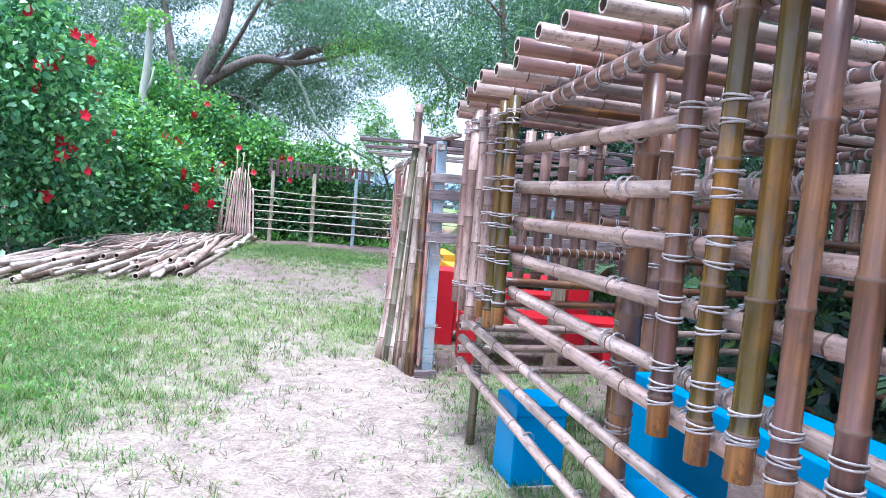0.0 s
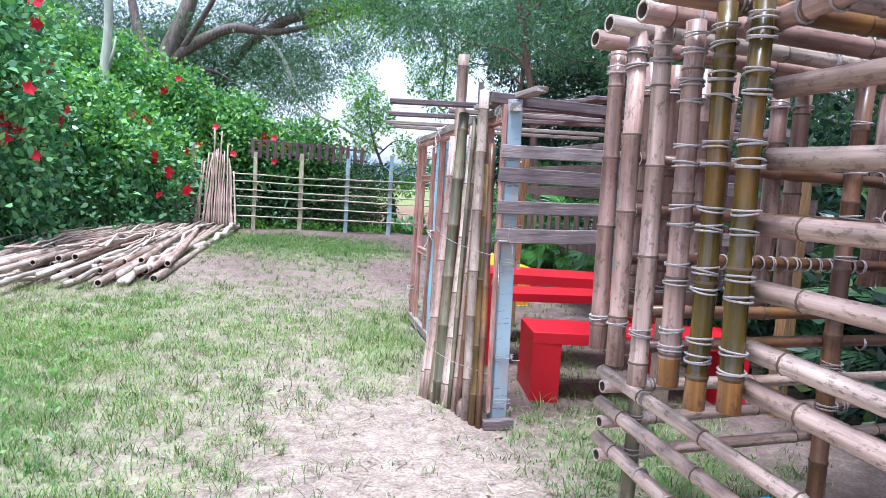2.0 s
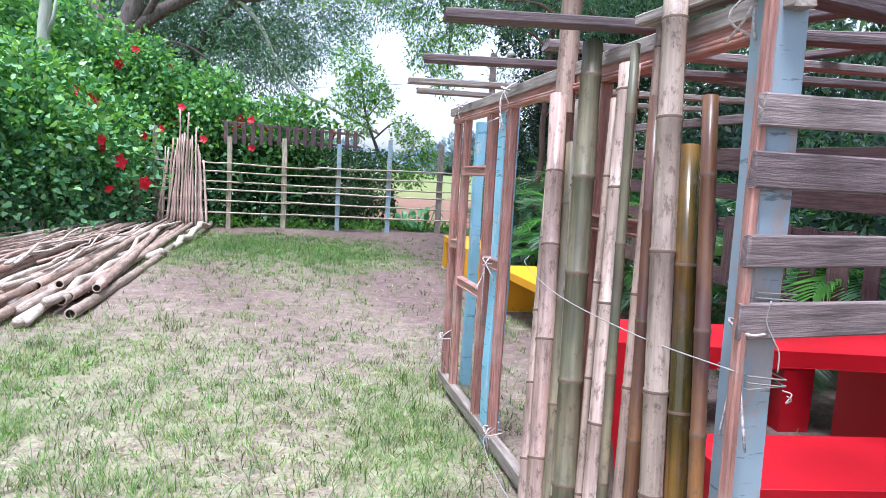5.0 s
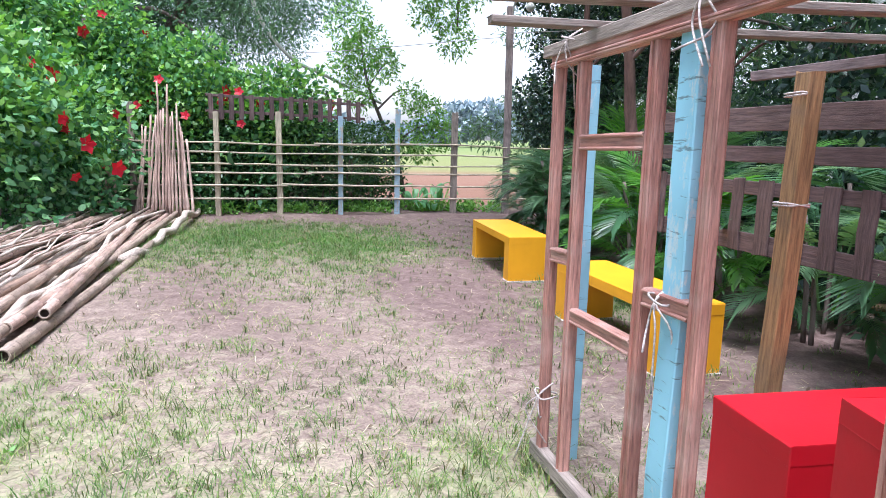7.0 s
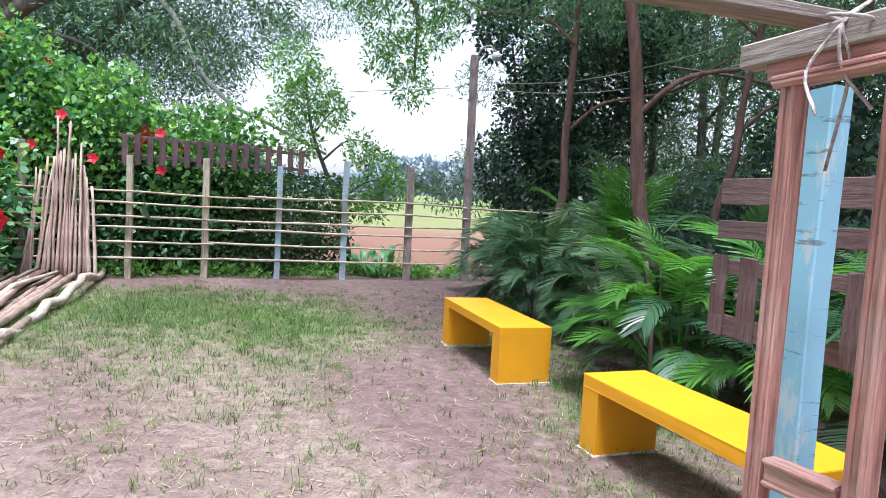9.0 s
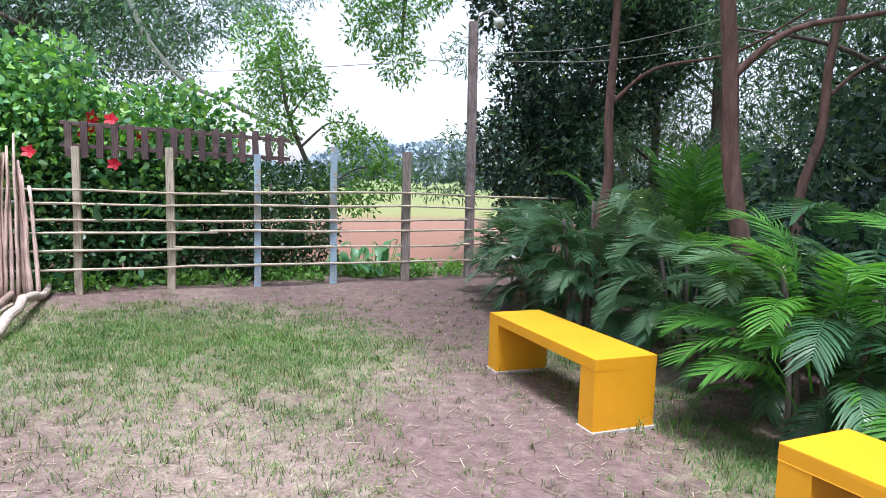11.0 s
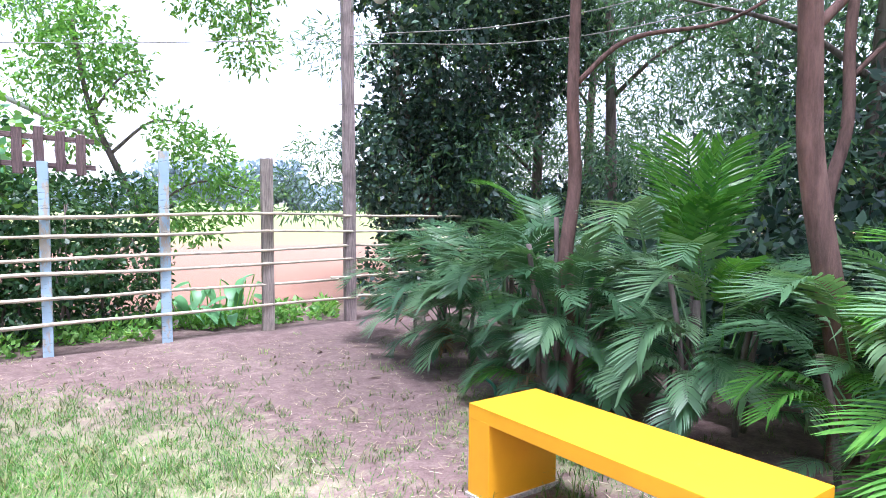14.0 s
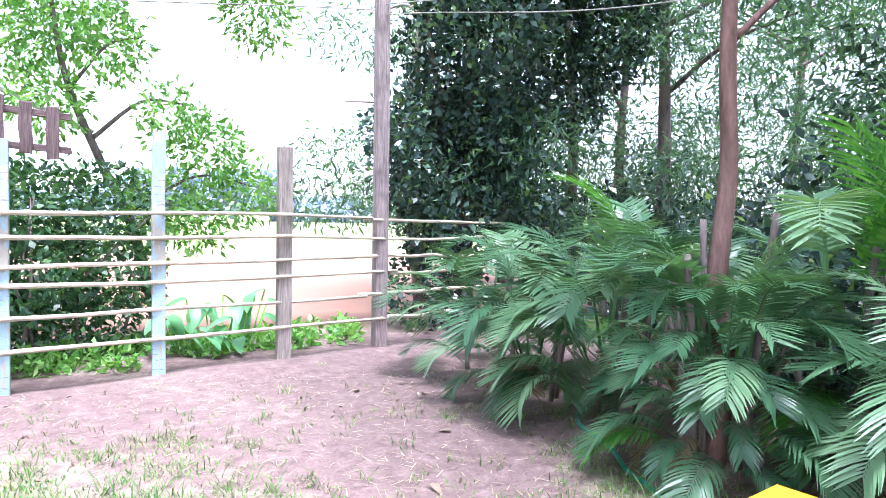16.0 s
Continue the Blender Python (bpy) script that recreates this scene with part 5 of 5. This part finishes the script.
# the old tree beyond the hedge
limbs = [([(-7.6, 21.6, -0.3), (-7.3, 21.3, 2.4), (-7.0, 21.0, 4.3), (-6.4, 21.0, 5.9), (-6.1, 21.2, 8.0)], 0.4, 0.14),
         ([(-7.0, 21.0, 4.2), (-6.3, 21.0, 4.75), (-5.2, 21.0, 5.3), (-4.2, 21.0, 5.25), (-3.2, 21.0, 5.45), (-1.8, 20.8, 5.9)], 0.2, 0.04),
         ([(-7.2, 21.2, 3.4), (-7.9, 21.3, 5.0), (-8.4, 21.5, 7.0)], 0.24, 0.08),
         ([(-6.6, 21.0, 4.6), (-5.6, 20.2, 5.6), (-4.4, 18.8, 6.6), (-2.8, 17.4, 7.2)], 0.1, 0.03),
         ([(-7.1, 21.1, 3.8), (-6.0, 21.6, 4.2), (-4.9, 22.0, 3.6)], 0.07, 0.02)]
limbs += twigs(rng, (-6.3, 21.0, 5.0), (-2.0, 20.8, 6.0), 12, 1.6) + twigs(rng, (-5.6, 20.2, 5.6), (-2.8, 17.4, 7.2), 9, 1.5)
blobs = []
for k in range(70):
    x, y = rng.uniform(-13, -1.5), rng.uniform(20.5, 28)
    blobs.append((x, y, rng.uniform(4.6, 10) - 0.0 * y, *(rng.uniform(0.7, 1.5) * np.array((1.2, 1.0, 0.6)))))
for k in range(60):
    blobs.append((rng.uniform(-14, -3.8), rng.uniform(22, 26), rng.uniform(2.2, 5.4), *(rng.uniform(0.7, 1.3) * np.array((1.2, 1.0, 0.7)))))
for k in range(14):
    blobs.append((rng.uniform(-4.5, 0.3), rng.uniform(17.5, 21), rng.uniform(5.6, 7.8), *(rng.uniform(0.5, 1.0) * np.array((1.3, 1.0, 0.5)))))
tree("old_tree", (-7.6, 21.6, -0.25), limbs, blobs, 170000, 0.13, BARK, LEAF_FINE, 92, "spreading old tree with dark fine foliage behind the hedge", droop=0.5, narrow=0.26, shell=0.3, clump=14)
part("hanging_vine", tube_mesh(smooth_path([(-4.6, 21.0, 5.35), (-4.15, 21.0, 5.05), (-3.7, 21.0, 4.5), (-3.35, 21.0, 3.75), (-2.75, 21.0, 3.1), (-2.1, 21.0, 2.8), (-1.35, 21.0, 2.45), (-0.8, 21.0, 2.2)], 5),
                               list(np.linspace(0.055, 0.03, 36)), BARK_PALE, 7), None, None, "pale curved vine hanging from the old tree", category="vine")
# bare stake in the hedge
dead = thing("dead_stem", (-6.65, 16.7, 0), "pale dead stem with a tuft of leaves in the hedge", "stem")
part("trunk", tube_mesh(smooth_path([(-6.6, 16.7, -0.05), (-6.63, 16.7, 2.0), (-6.62, 16.7, 3.4), (-6.55, 16.7, 4.2), (-6.55, 16.7, 5.25)], 4), list(np.linspace(0.13, 0.085, 17)), BARK_PALE, 8), dead)
part("limb", tube_mesh([(-6.6, 16.7, 3.3), (-6.42, 16.68, 3.75), (-6.36, 16.66, 4.1)], [0.045, 0.035, 0.018], BARK_PALE, 6), dead)
part("leaves", soup("leaves", leaf_cloud(rng, [(-6.6, 16.7, 5.25), (-6.9, 16.7, 5.2), (-6.3, 16.7, 5.25)], [0.3, 0.28, 0.2], 260, 0.15, 0.2, 0.5, 0.4), 4, LEAF_LIGHT), dead)

# young feathery tree behind the fence
limbs = [([(-0.15, 19.8, -0.3), (-0.45, 19.8, 1.1), (-0.75, 19.8, 1.8), (-1.05, 19.8, 2.6), (-1.2, 19.8, 3.6)], 0.06, 0.02), ([(-0.85, 19.8, 2.0), (-0.4, 19.7, 2.4), (0.0, 19.6, 2.4)], 0.025, 0.008),
         ([(-1.0, 19.8, 2.5), (-0.7, 19.7, 2.9), (-0.4, 19.6, 3.0)], 0.02, 0.008), ([(-0.5, 19.8, 1.3), (0.1, 19.6, 1.7), (0.7, 19.5, 1.6)], 0.02, 0.007)]
blobs = [(-1.4, 19.8, 3.7, 0.5), (-1.05, 19.7, 3.2, 0.5), (-0.7, 19.6, 2.9, 0.38), (-1.5, 19.9, 2.9, 0.4), (-0.15, 19.6, 2.25, 0.33), (0.2, 19.5, 1.95, 0.36), (0.55, 19.5, 1.55, 0.33), (-0.25, 19.7, 1.4, 0.4), (-1.2, 19.7, 2.3, 0.35), (0.1, 19.5, 1.2, 0.3)]
tree("young_tree", (-0.15, 19.8, -0.25), limbs, blobs, 6000, 0.09, BARK, LEAF_LIGHT, 93, "young tree with feathery light green leaves behind the fence", narrow=0.4, droop=0.5, shell=0.2, clump=10)
# foliage hanging in from above
limbs = [([(-9.0, 26.0, -0.3), (-5.5, 23.0, 5.0), (-1.5, 20.4, 6.0), (0.6, 19.8, 5.2), (0.8, 19.8, 3.6)], 0.2, 0.015), ([(0.0, 20.0, 5.6), (0.3, 19.8, 4.6), (0.1, 19.7, 3.9)], 0.02, 0.006)]
blobs = [(0.75, 19.8, 3.5, 0.42), (0.55, 19.7, 4.0, 0.5), (0.2, 19.6, 4.5, 0.5), (0.95, 19.8, 4.4, 0.4), (-0.3, 19.6, 5.2, 0.6), (1.1, 19.8, 5.2, 0.6), (0.1, 19.6, 3.9, 0.3), (-1.2, 20.0, 5.6, 0.7), (1.9, 19.9, 5.4, 0.6), (-2.4, 20.2, 5.5, 0.6), (-1.8, 20.1, 6.3, 0.7), (-0.6, 19.9, 6.1, 0.7), (0.5, 19.8, 5.9, 0.6), (1.5, 19.8, 6.2, 0.7), (1.3, 19.7, 4.6, 0.35)]
tree("overhanging_tree", (-9.0, 26.0, -0.25), limbs, blobs, 14000, 0.095, BARK, LEAF_LIGHT, 94, "feathery branches hanging above the fence from a tree beyond", narrow=0.35, droop=0.6, shell=0.2, clump=10)

# shrubs behind the fence
shrub_cs = [(*fence(s, 0.75 + rng.uniform(0, 0.7), z).xyz,) for s in np.arange(-3.4, 2.3, 0.42) for z in (0.3, 0.8, 1.35, 1.8) if z < 1.9 - 0.25 * max(0, s)]
sh = thing("shrub_row", fence(-0.5, 1.1, 0), "dark leafy shrubs growing behind the rail fence", "shrub")
part("foliage", soup("foliage", leaf_cloud(rng, shrub_cs, [0.45] * len(shrub_cs), 44000, 0.085, 0.4, 0.5, 0.6, 6), 4, LEAF_SHADE), sh)
for k in range(22):
    s = -3.4 + 0.26 * k
    p = fence(s, 1.0 + rng.uniform(-0.2, 0.3), -0.25)
    part("stem", tube_mesh([p, p + Vector((rng.normal(0, 0.15), 0.1, 0.9)), p + Vector((rng.normal(0, 0.3), 0.1, 1.7))], [0.02, 0.015, 0.006], BARK, 5), sh)
weeds = [(*fence(s, 0.35 + rng.uniform(0, 0.9), 0.02).xyz,) for s in np.arange(-3.0, 4.6, 0.16)]
part("weeds", soup("weeds", leaf_cloud(rng, weeds, [0.17] * len(weeds), 6000, 0.09, -0.3, 0.5, 0.2), 4, LEAF_LIGHT), None, None, "low green weeds along the foot of the fence", category="weeds", kind="stuff")

# dark leafy tree at the fence's end
limbs = [([(3.5, 20.0, -0.3), (3.45, 20.0, 2.0), (3.6, 20.1, 4.5), (3.5, 20.2, 6.5)], 0.12, 0.05), ([(3.45, 20.0, 1.6), (2.9, 19.8, 3.0), (2.6, 19.7, 4.4)], 0.05, 0.02), ([(3.5, 20.0, 2.0), (4.3, 20.0, 3.4), (4.9, 20.2, 5.0)], 0.05, 0.02),
         ([(3.5, 20.0, 0.8), (3.1, 19.8, 1.8), (2.8, 19.7, 2.2)], 0.03, 0.01)]
blobs = [(2.85 + rng.uniform(0, 2.6), 20.0 + rng.uniform(-0.9, 0.6), z, rng.uniform(0.4, 0.78)) for z in np.arange(0.9, 7.5, 0.2)] + [(2.6 + 0.18 * math.sin(2.3 * z) + rng.normal(0.05, 0.15), 19.7, z, rng.uniform(0.28, 0.5)) for z in np.arange(0.4, 6.5, 0.33)]
tree("leafy_tree", (3.5, 20.0, -0.25), limbs, blobs, 40000, 0.1, BARK, LEAF_DARK, 95, "dark dense tree with small round leaves at the fence end", narrow=0.62, droop=0.2, shell=0.45, clump=5)

# slim trunks standing among the palms
def slim_tree(x, y, lean, r, h, seed, label):
    g = np.random.default_rng(seed)
    top = (x + lean[0], y + lean[1], h)
    limbs = [([(x, y, -0.05), *[(x + lean[0] * f + g.normal(0, 0.022), y + lean[1] * f + g.normal(0, 0.022), h * f) for f in (0.08, 0.16, 0.25, 0.34, 0.45, 0.6, 0.8)], top], r, r * 0.45)]
    for z, dx, dy in ((2.35, 0.75, -0.35), (3.4, -0.7, 0.5), (4.2, 0.8, -0.6), (5.0, -0.9, -0.4)):
        if z < h:
            f = z / h
            p = (x + lean[0] * f, y + lean[1] * f, z)
            limbs.append(([p, (p[0] + dx * 0.5, p[1] + dy * 0.5, z + 0.35), (p[0] + dx * 1.4, p[1] + dy * 1.4, z + 0.5), (p[0] + dx * 2.2, p[1] + dy * 2.2, z + 0.9)], r * 0.35, 0.01))
    blobs = [(x + lean[0] + g.normal(0, 1.8), y + lean[1] + g.normal(0, 1.8), g.uniform(3.4, h + 1.5), *(g.uniform(0.6, 1.3) * np.array((1.3, 1.3, 0.5)))) for _ in range(26)]
    tree("slim_tree", (x, y, 0), limbs, blobs, 17000, 0.11, BARK_RED, LEAF_FINE, seed, label, droop=0.7, narrow=0.24, shell=0.1, clump=14, group="slim trees")


slim_tree(2.16, 15.0, (0.25, 0.2, 0), 0.065, 6.5, 201, "slim reddish brown trunk rising out of the palms")
slim_tree(2.7, 13.2, (-1.15, 0.1, 0), 0.085, 7.0, 202, "slim reddish brown trunk rising out of the palms")
slim_tree(3.38, 13.82, (1.1, 0.4, 0), 0.06, 6.0, 203, "thin leaning trunk rising out of the palms")

# the grove on the right and behind
for i, (x, y, h) in enumerate(((6.5, 19.5, 8), (9.5, 17.0, 9), (6.0, 15.0, 8), (8.5, 12.0, 9), (6.2, 9.5, 8), (9.0, 7.0, 9), (7.0, 4.5, 8), (8.0, 1.0, 8), (11.5, 21.0, 9), (4.6, 23.5, 8), (8.0, 26.0, 9), (14.5, 14.0, 10), (6.2, 21.4, 8), (8.6, 22.6, 9))):
    g = np.random.default_rng(300 + i)
    limbs = [([(x, y, -0.25), (x + g.normal(0, 0.2), y, h * 0.4), (x + g.normal(0, 0.4), y + g.normal(0, 0.3), h)], 0.13, 0.04)]
    for k in range(6):
        z = g.uniform(0.25, 0.85) * h
        a = g.uniform(0, 6.28)
        limbs.append(([(x, y, z), (x + math.cos(a), y + math.sin(a), z + 0.5), (x + 2.3 * math.cos(a), y + 2.3 * math.sin(a), z + 0.7)], 0.045, 0.012))
    blobs = [(x + g.normal(0, 1.5), y + g.normal(0, 1.4), g.uniform(1.2, h + 1.5), *(g.uniform(0.5, 1.15) * np.array((1.2, 1.2, 0.6)))) for _ in range(34)]
    tree("grove_tree", (x, y, 0), limbs, blobs, 24000, 0.15, BARK, LEAF_NEEDLE, 320 + i, "tall tree with fine grey-green foliage in the grove", droop=0.8, narrow=0.2, shell=0.2, clump=12, group="grove trees")
# boughs of needle-leaved trees reaching out over the shelter
for i, (x, y, h) in enumerate(((5.2, 7.4, 7.0), (5.0, 3.4, 7.0))):
    g = np.random.default_rng(350 + i)
    limbs = [([(x, y, -0.05), (x - 0.1, y + 0.1, h * 0.4), (x + 0.1, y - 0.1, h * 0.7), (x - 0.2, y, h)], 0.12, 0.04)]
    blobs = []
    for k in range(13):
        z, a, l = g.uniform(2.6, h - 0.6), g.uniform(1.9, 4.4), g.uniform(1.6, 3.2)
        d = Vector((math.cos(a), math.sin(a), 0))
        p = Vector((x, y, z))
        limbs.append(([p, p + d * l * 0.5 + Vector((0, 0, 0.45)), p + d * l + Vector((0, 0, 0.5))], 0.045, 0.01))
        for f in (0.45, 0.75, 1.0):
            q = p + d * l * f + Vector((g.normal(0, 0.2), g.normal(0, 0.2), 0.4 + g.normal(0, 0.12)))
            blobs.append((*q, *(g.uniform(0.45, 0.85) * np.array((1.2, 1.2, 0.5)))))
    tree("needle_tree", (x, y, 0), limbs, blobs, 15000, 0.15, BARK, LEAF_NEEDLE, 360 + i, "dark needle-leaved tree spreading over the plank shelter", droop=0.7, narrow=0.13, shell=0.15, clump=14, group="needle trees")
# undergrowth under the grove and behind the hedge
under = [(g0, h0, rng.uniform(0.2, 1.5)) for g0, h0 in zip(rng.uniform(4.2, 9.5, 130), rng.uniform(0, 21, 130))]
under += [(g0, h0, z0) for g0, h0, z0 in zip(rng.uniform(4.7, 6.4, 150), rng.uniform(-2.5, 17, 150), rng.uniform(0.3, 2.9, 150))]
under += [(g0, h0, z0) for g0, h0, z0 in zip(rng.uniform(3.7, 5.0, 90), rng.uniform(4.5, 17.5, 90), rng.uniform(0.1, 0.9, 90))]
part("undergrowth", soup("undergrowth", leaf_cloud(rng, under, rng.uniform(0.5, 0.9, len(under)), 95000, 0.14, 0.3, 0.45, 0.5, 6), 4, LEAF_DARK), None, None, "dark green undergrowth below the grove", category="undergrowth", kind="stuff")

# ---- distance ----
# distance haze is painted into the far trees' pale blue-grey colour
HAZE_TINT, nt, b = material("far_trees_painted_haze", 1.0)
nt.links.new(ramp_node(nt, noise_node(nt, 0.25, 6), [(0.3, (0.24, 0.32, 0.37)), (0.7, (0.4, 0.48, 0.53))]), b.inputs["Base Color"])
g = np.random.default_rng(401)
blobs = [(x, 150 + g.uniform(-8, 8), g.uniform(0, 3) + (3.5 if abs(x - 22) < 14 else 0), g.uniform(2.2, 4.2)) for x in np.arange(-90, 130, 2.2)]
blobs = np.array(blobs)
part("far_treeline", soup("far_treeline", leaf_cloud(g, blobs[:, :3], blobs[:, 3], 44000, 1.3, 0.0, 0.7, 0.5), 4, HAZE_TINT), None, None, "line of far trees across the field, tinted pale blue-grey as haze", category="trees", kind="structure")

# fallen leaves and bits of litter on the soil
n = 900
lx, ly = g.uniform(-4.5, 2.4, n), g.uniform(1.0, 17.9, n)
lit = leaf_cloud(g, np.stack([lx, ly, height(lx, ly) + 0.012], -1), np.full(n, 0.01), n, 0.035, 0.0, 0.45, 0.0)
lit[:, 2] = np.clip(lit[:, 2], None, 0.03 + 0.06)
part("litter", soup("litter", lit, 4, LITTER), None, None, "small dry fallen leaves scattered on the soil", category="leaf litter", kind="stuff")

# a broad-leaved weed by the fence and a heart-shaped leaf caught on the rails
def broad_leaf(length, width, mat):
    """A heart-shaped leaf along x, folded along its rib and drooping to the tip."""
    verts, faces = [], []
    for i in range(9):
        f = i / 8
        w = width * math.sin(math.pi * min(1.0, 0.12 + 0.88 * f)) ** 0.7 * (1 - 0.35 * f)
        z = -0.35 * length * f * f
        verts += [(length * f, -w / 2, z + 0.12 * w), (length * f, 0, z), (length * f, w / 2, z + 0.12 * w)]
    for i in range(8):
        for k in (0, 1):
            faces.append((3 * i + k, 3 * i + k + 1, 3 * i + k + 4, 3 * i + k + 3))
    return mesh("broad_leaf", verts, faces, mat, True)


bl = broad_leaf(0.24, 0.15, LEAF_HEDGE)
weed = thing("broad_leaved_weed", (0.2, 19.05, 0), "bright green broad-leaved plant beyond the fence", "plant")
g = np.random.default_rng(421)
for k in range(30):
    a = 2.4 * k
    px, py, h = 0.2 + 0.55 * math.sqrt(k / 30) * math.cos(a), 19.05 + 0.22 * math.sin(a), g.uniform(0.12, 0.62)
    part("stalk", tube_mesh([(0.2 + 0.5 * (px - 0.2), 19.05, -0.2), (px, py, h)], 0.007, LEAF_LIGHT, 5), weed)
    part("leaf", bl, weed, pose(px, py, h, g.uniform(-25, 25), 20 + g.uniform(-15, 25), -90 + g.uniform(-100, 100)))
part("creeper_leaf", broad_leaf(0.3, 0.28, LEAF_PALM), None, Matrix.Translation(fence(-0.85, -0.04, 1.16)) @ pose(0, 0, 0, 75, 55, -80), "large heart-shaped green leaf hanging on the fence rails", category="leaf")

# larger fallen leaves on the path
scrap = broad_leaf(0.1, 0.05, LITTER)
for k, (x, y) in enumerate(((1.3, 17.3), (1.33, 16.9), (1.08, 16.05), (1.52, 16.54), (0.6, 15.4), (1.6, 15.2), (0.9, 17.2))):
    part("fallen_leaf", scrap, None, pose(x, y, float(height(x, y)) + 0.022, 0, 0, 70 * k), "curled dry leaf on the bare path", category="leaf", group="fallen leaves")

# low broad-leaved weeds in the lush grass
g = np.random.default_rng(431)
n = 9000
wx, wy = g.normal(-2.9, 0.9, n), g.normal(4.2, 1.9, n)
keep = (grassiness(wx, wy) > 0.55) & (wy > 1.2)
wx, wy = wx[keep], wy[keep]
n = len(wx)
part("low_weeds", soup("low_weeds", leaf_cloud(g, np.stack([wx, wy, height(wx, wy) + g.uniform(0.015, 0.06, n)], -1), np.full(n, 0.015), n, 0.042, -0.1, 0.5, 0.0), 4, LEAF_LIGHT), None, None, "small broad-leaved weeds among the grass", category="weeds", kind="stuff")
# grass growing against the feet of the yellow benches
feet = []
for x, y in ((1.3, 12.36), (1.55, 12.33), (1.34, 12.6), (1.12, 13.9), (1.22, 13.2), (1.3, 12.9), (1.15, 13.6), (1.05, 13.8), (1.88, 9.6), (2.1, 9.55), (1.6, 11.1)):
    for k in range(16):
        px, py, a, hh = x + g.normal(0, 0.06), y + g.normal(0, 0.06), g.uniform(0, 6.28), g.uniform(0.05, 0.13)
        q, d, s = np.array((px, py, -0.005)), np.array((math.cos(a), math.sin(a), 0)), np.array((-math.sin(a), math.cos(a), 0)) * 0.003
        feet += [q - s, q + s, q + d * hh * 0.35 + s * 0.8 + (0, 0, hh * 0.7), q + d * hh * 0.35 - s * 0.8 + (0, 0, hh * 0.7)]
        feet += [q + d * hh * 0.35 - s * 0.8 + (0, 0, hh * 0.7), q + d * hh * 0.35 + s * 0.8 + (0, 0, hh * 0.7), q + d * hh * 0.9 + s * 0.1 + (0, 0, hh), q + d * hh * 0.9 - s * 0.1 + (0, 0, hh)]
part("bench_grass", soup("bench_grass", np.array(feet), 4, GRASS), None, None, "green grass growing round the feet of the yellow benches", category="grass", kind="stuff")
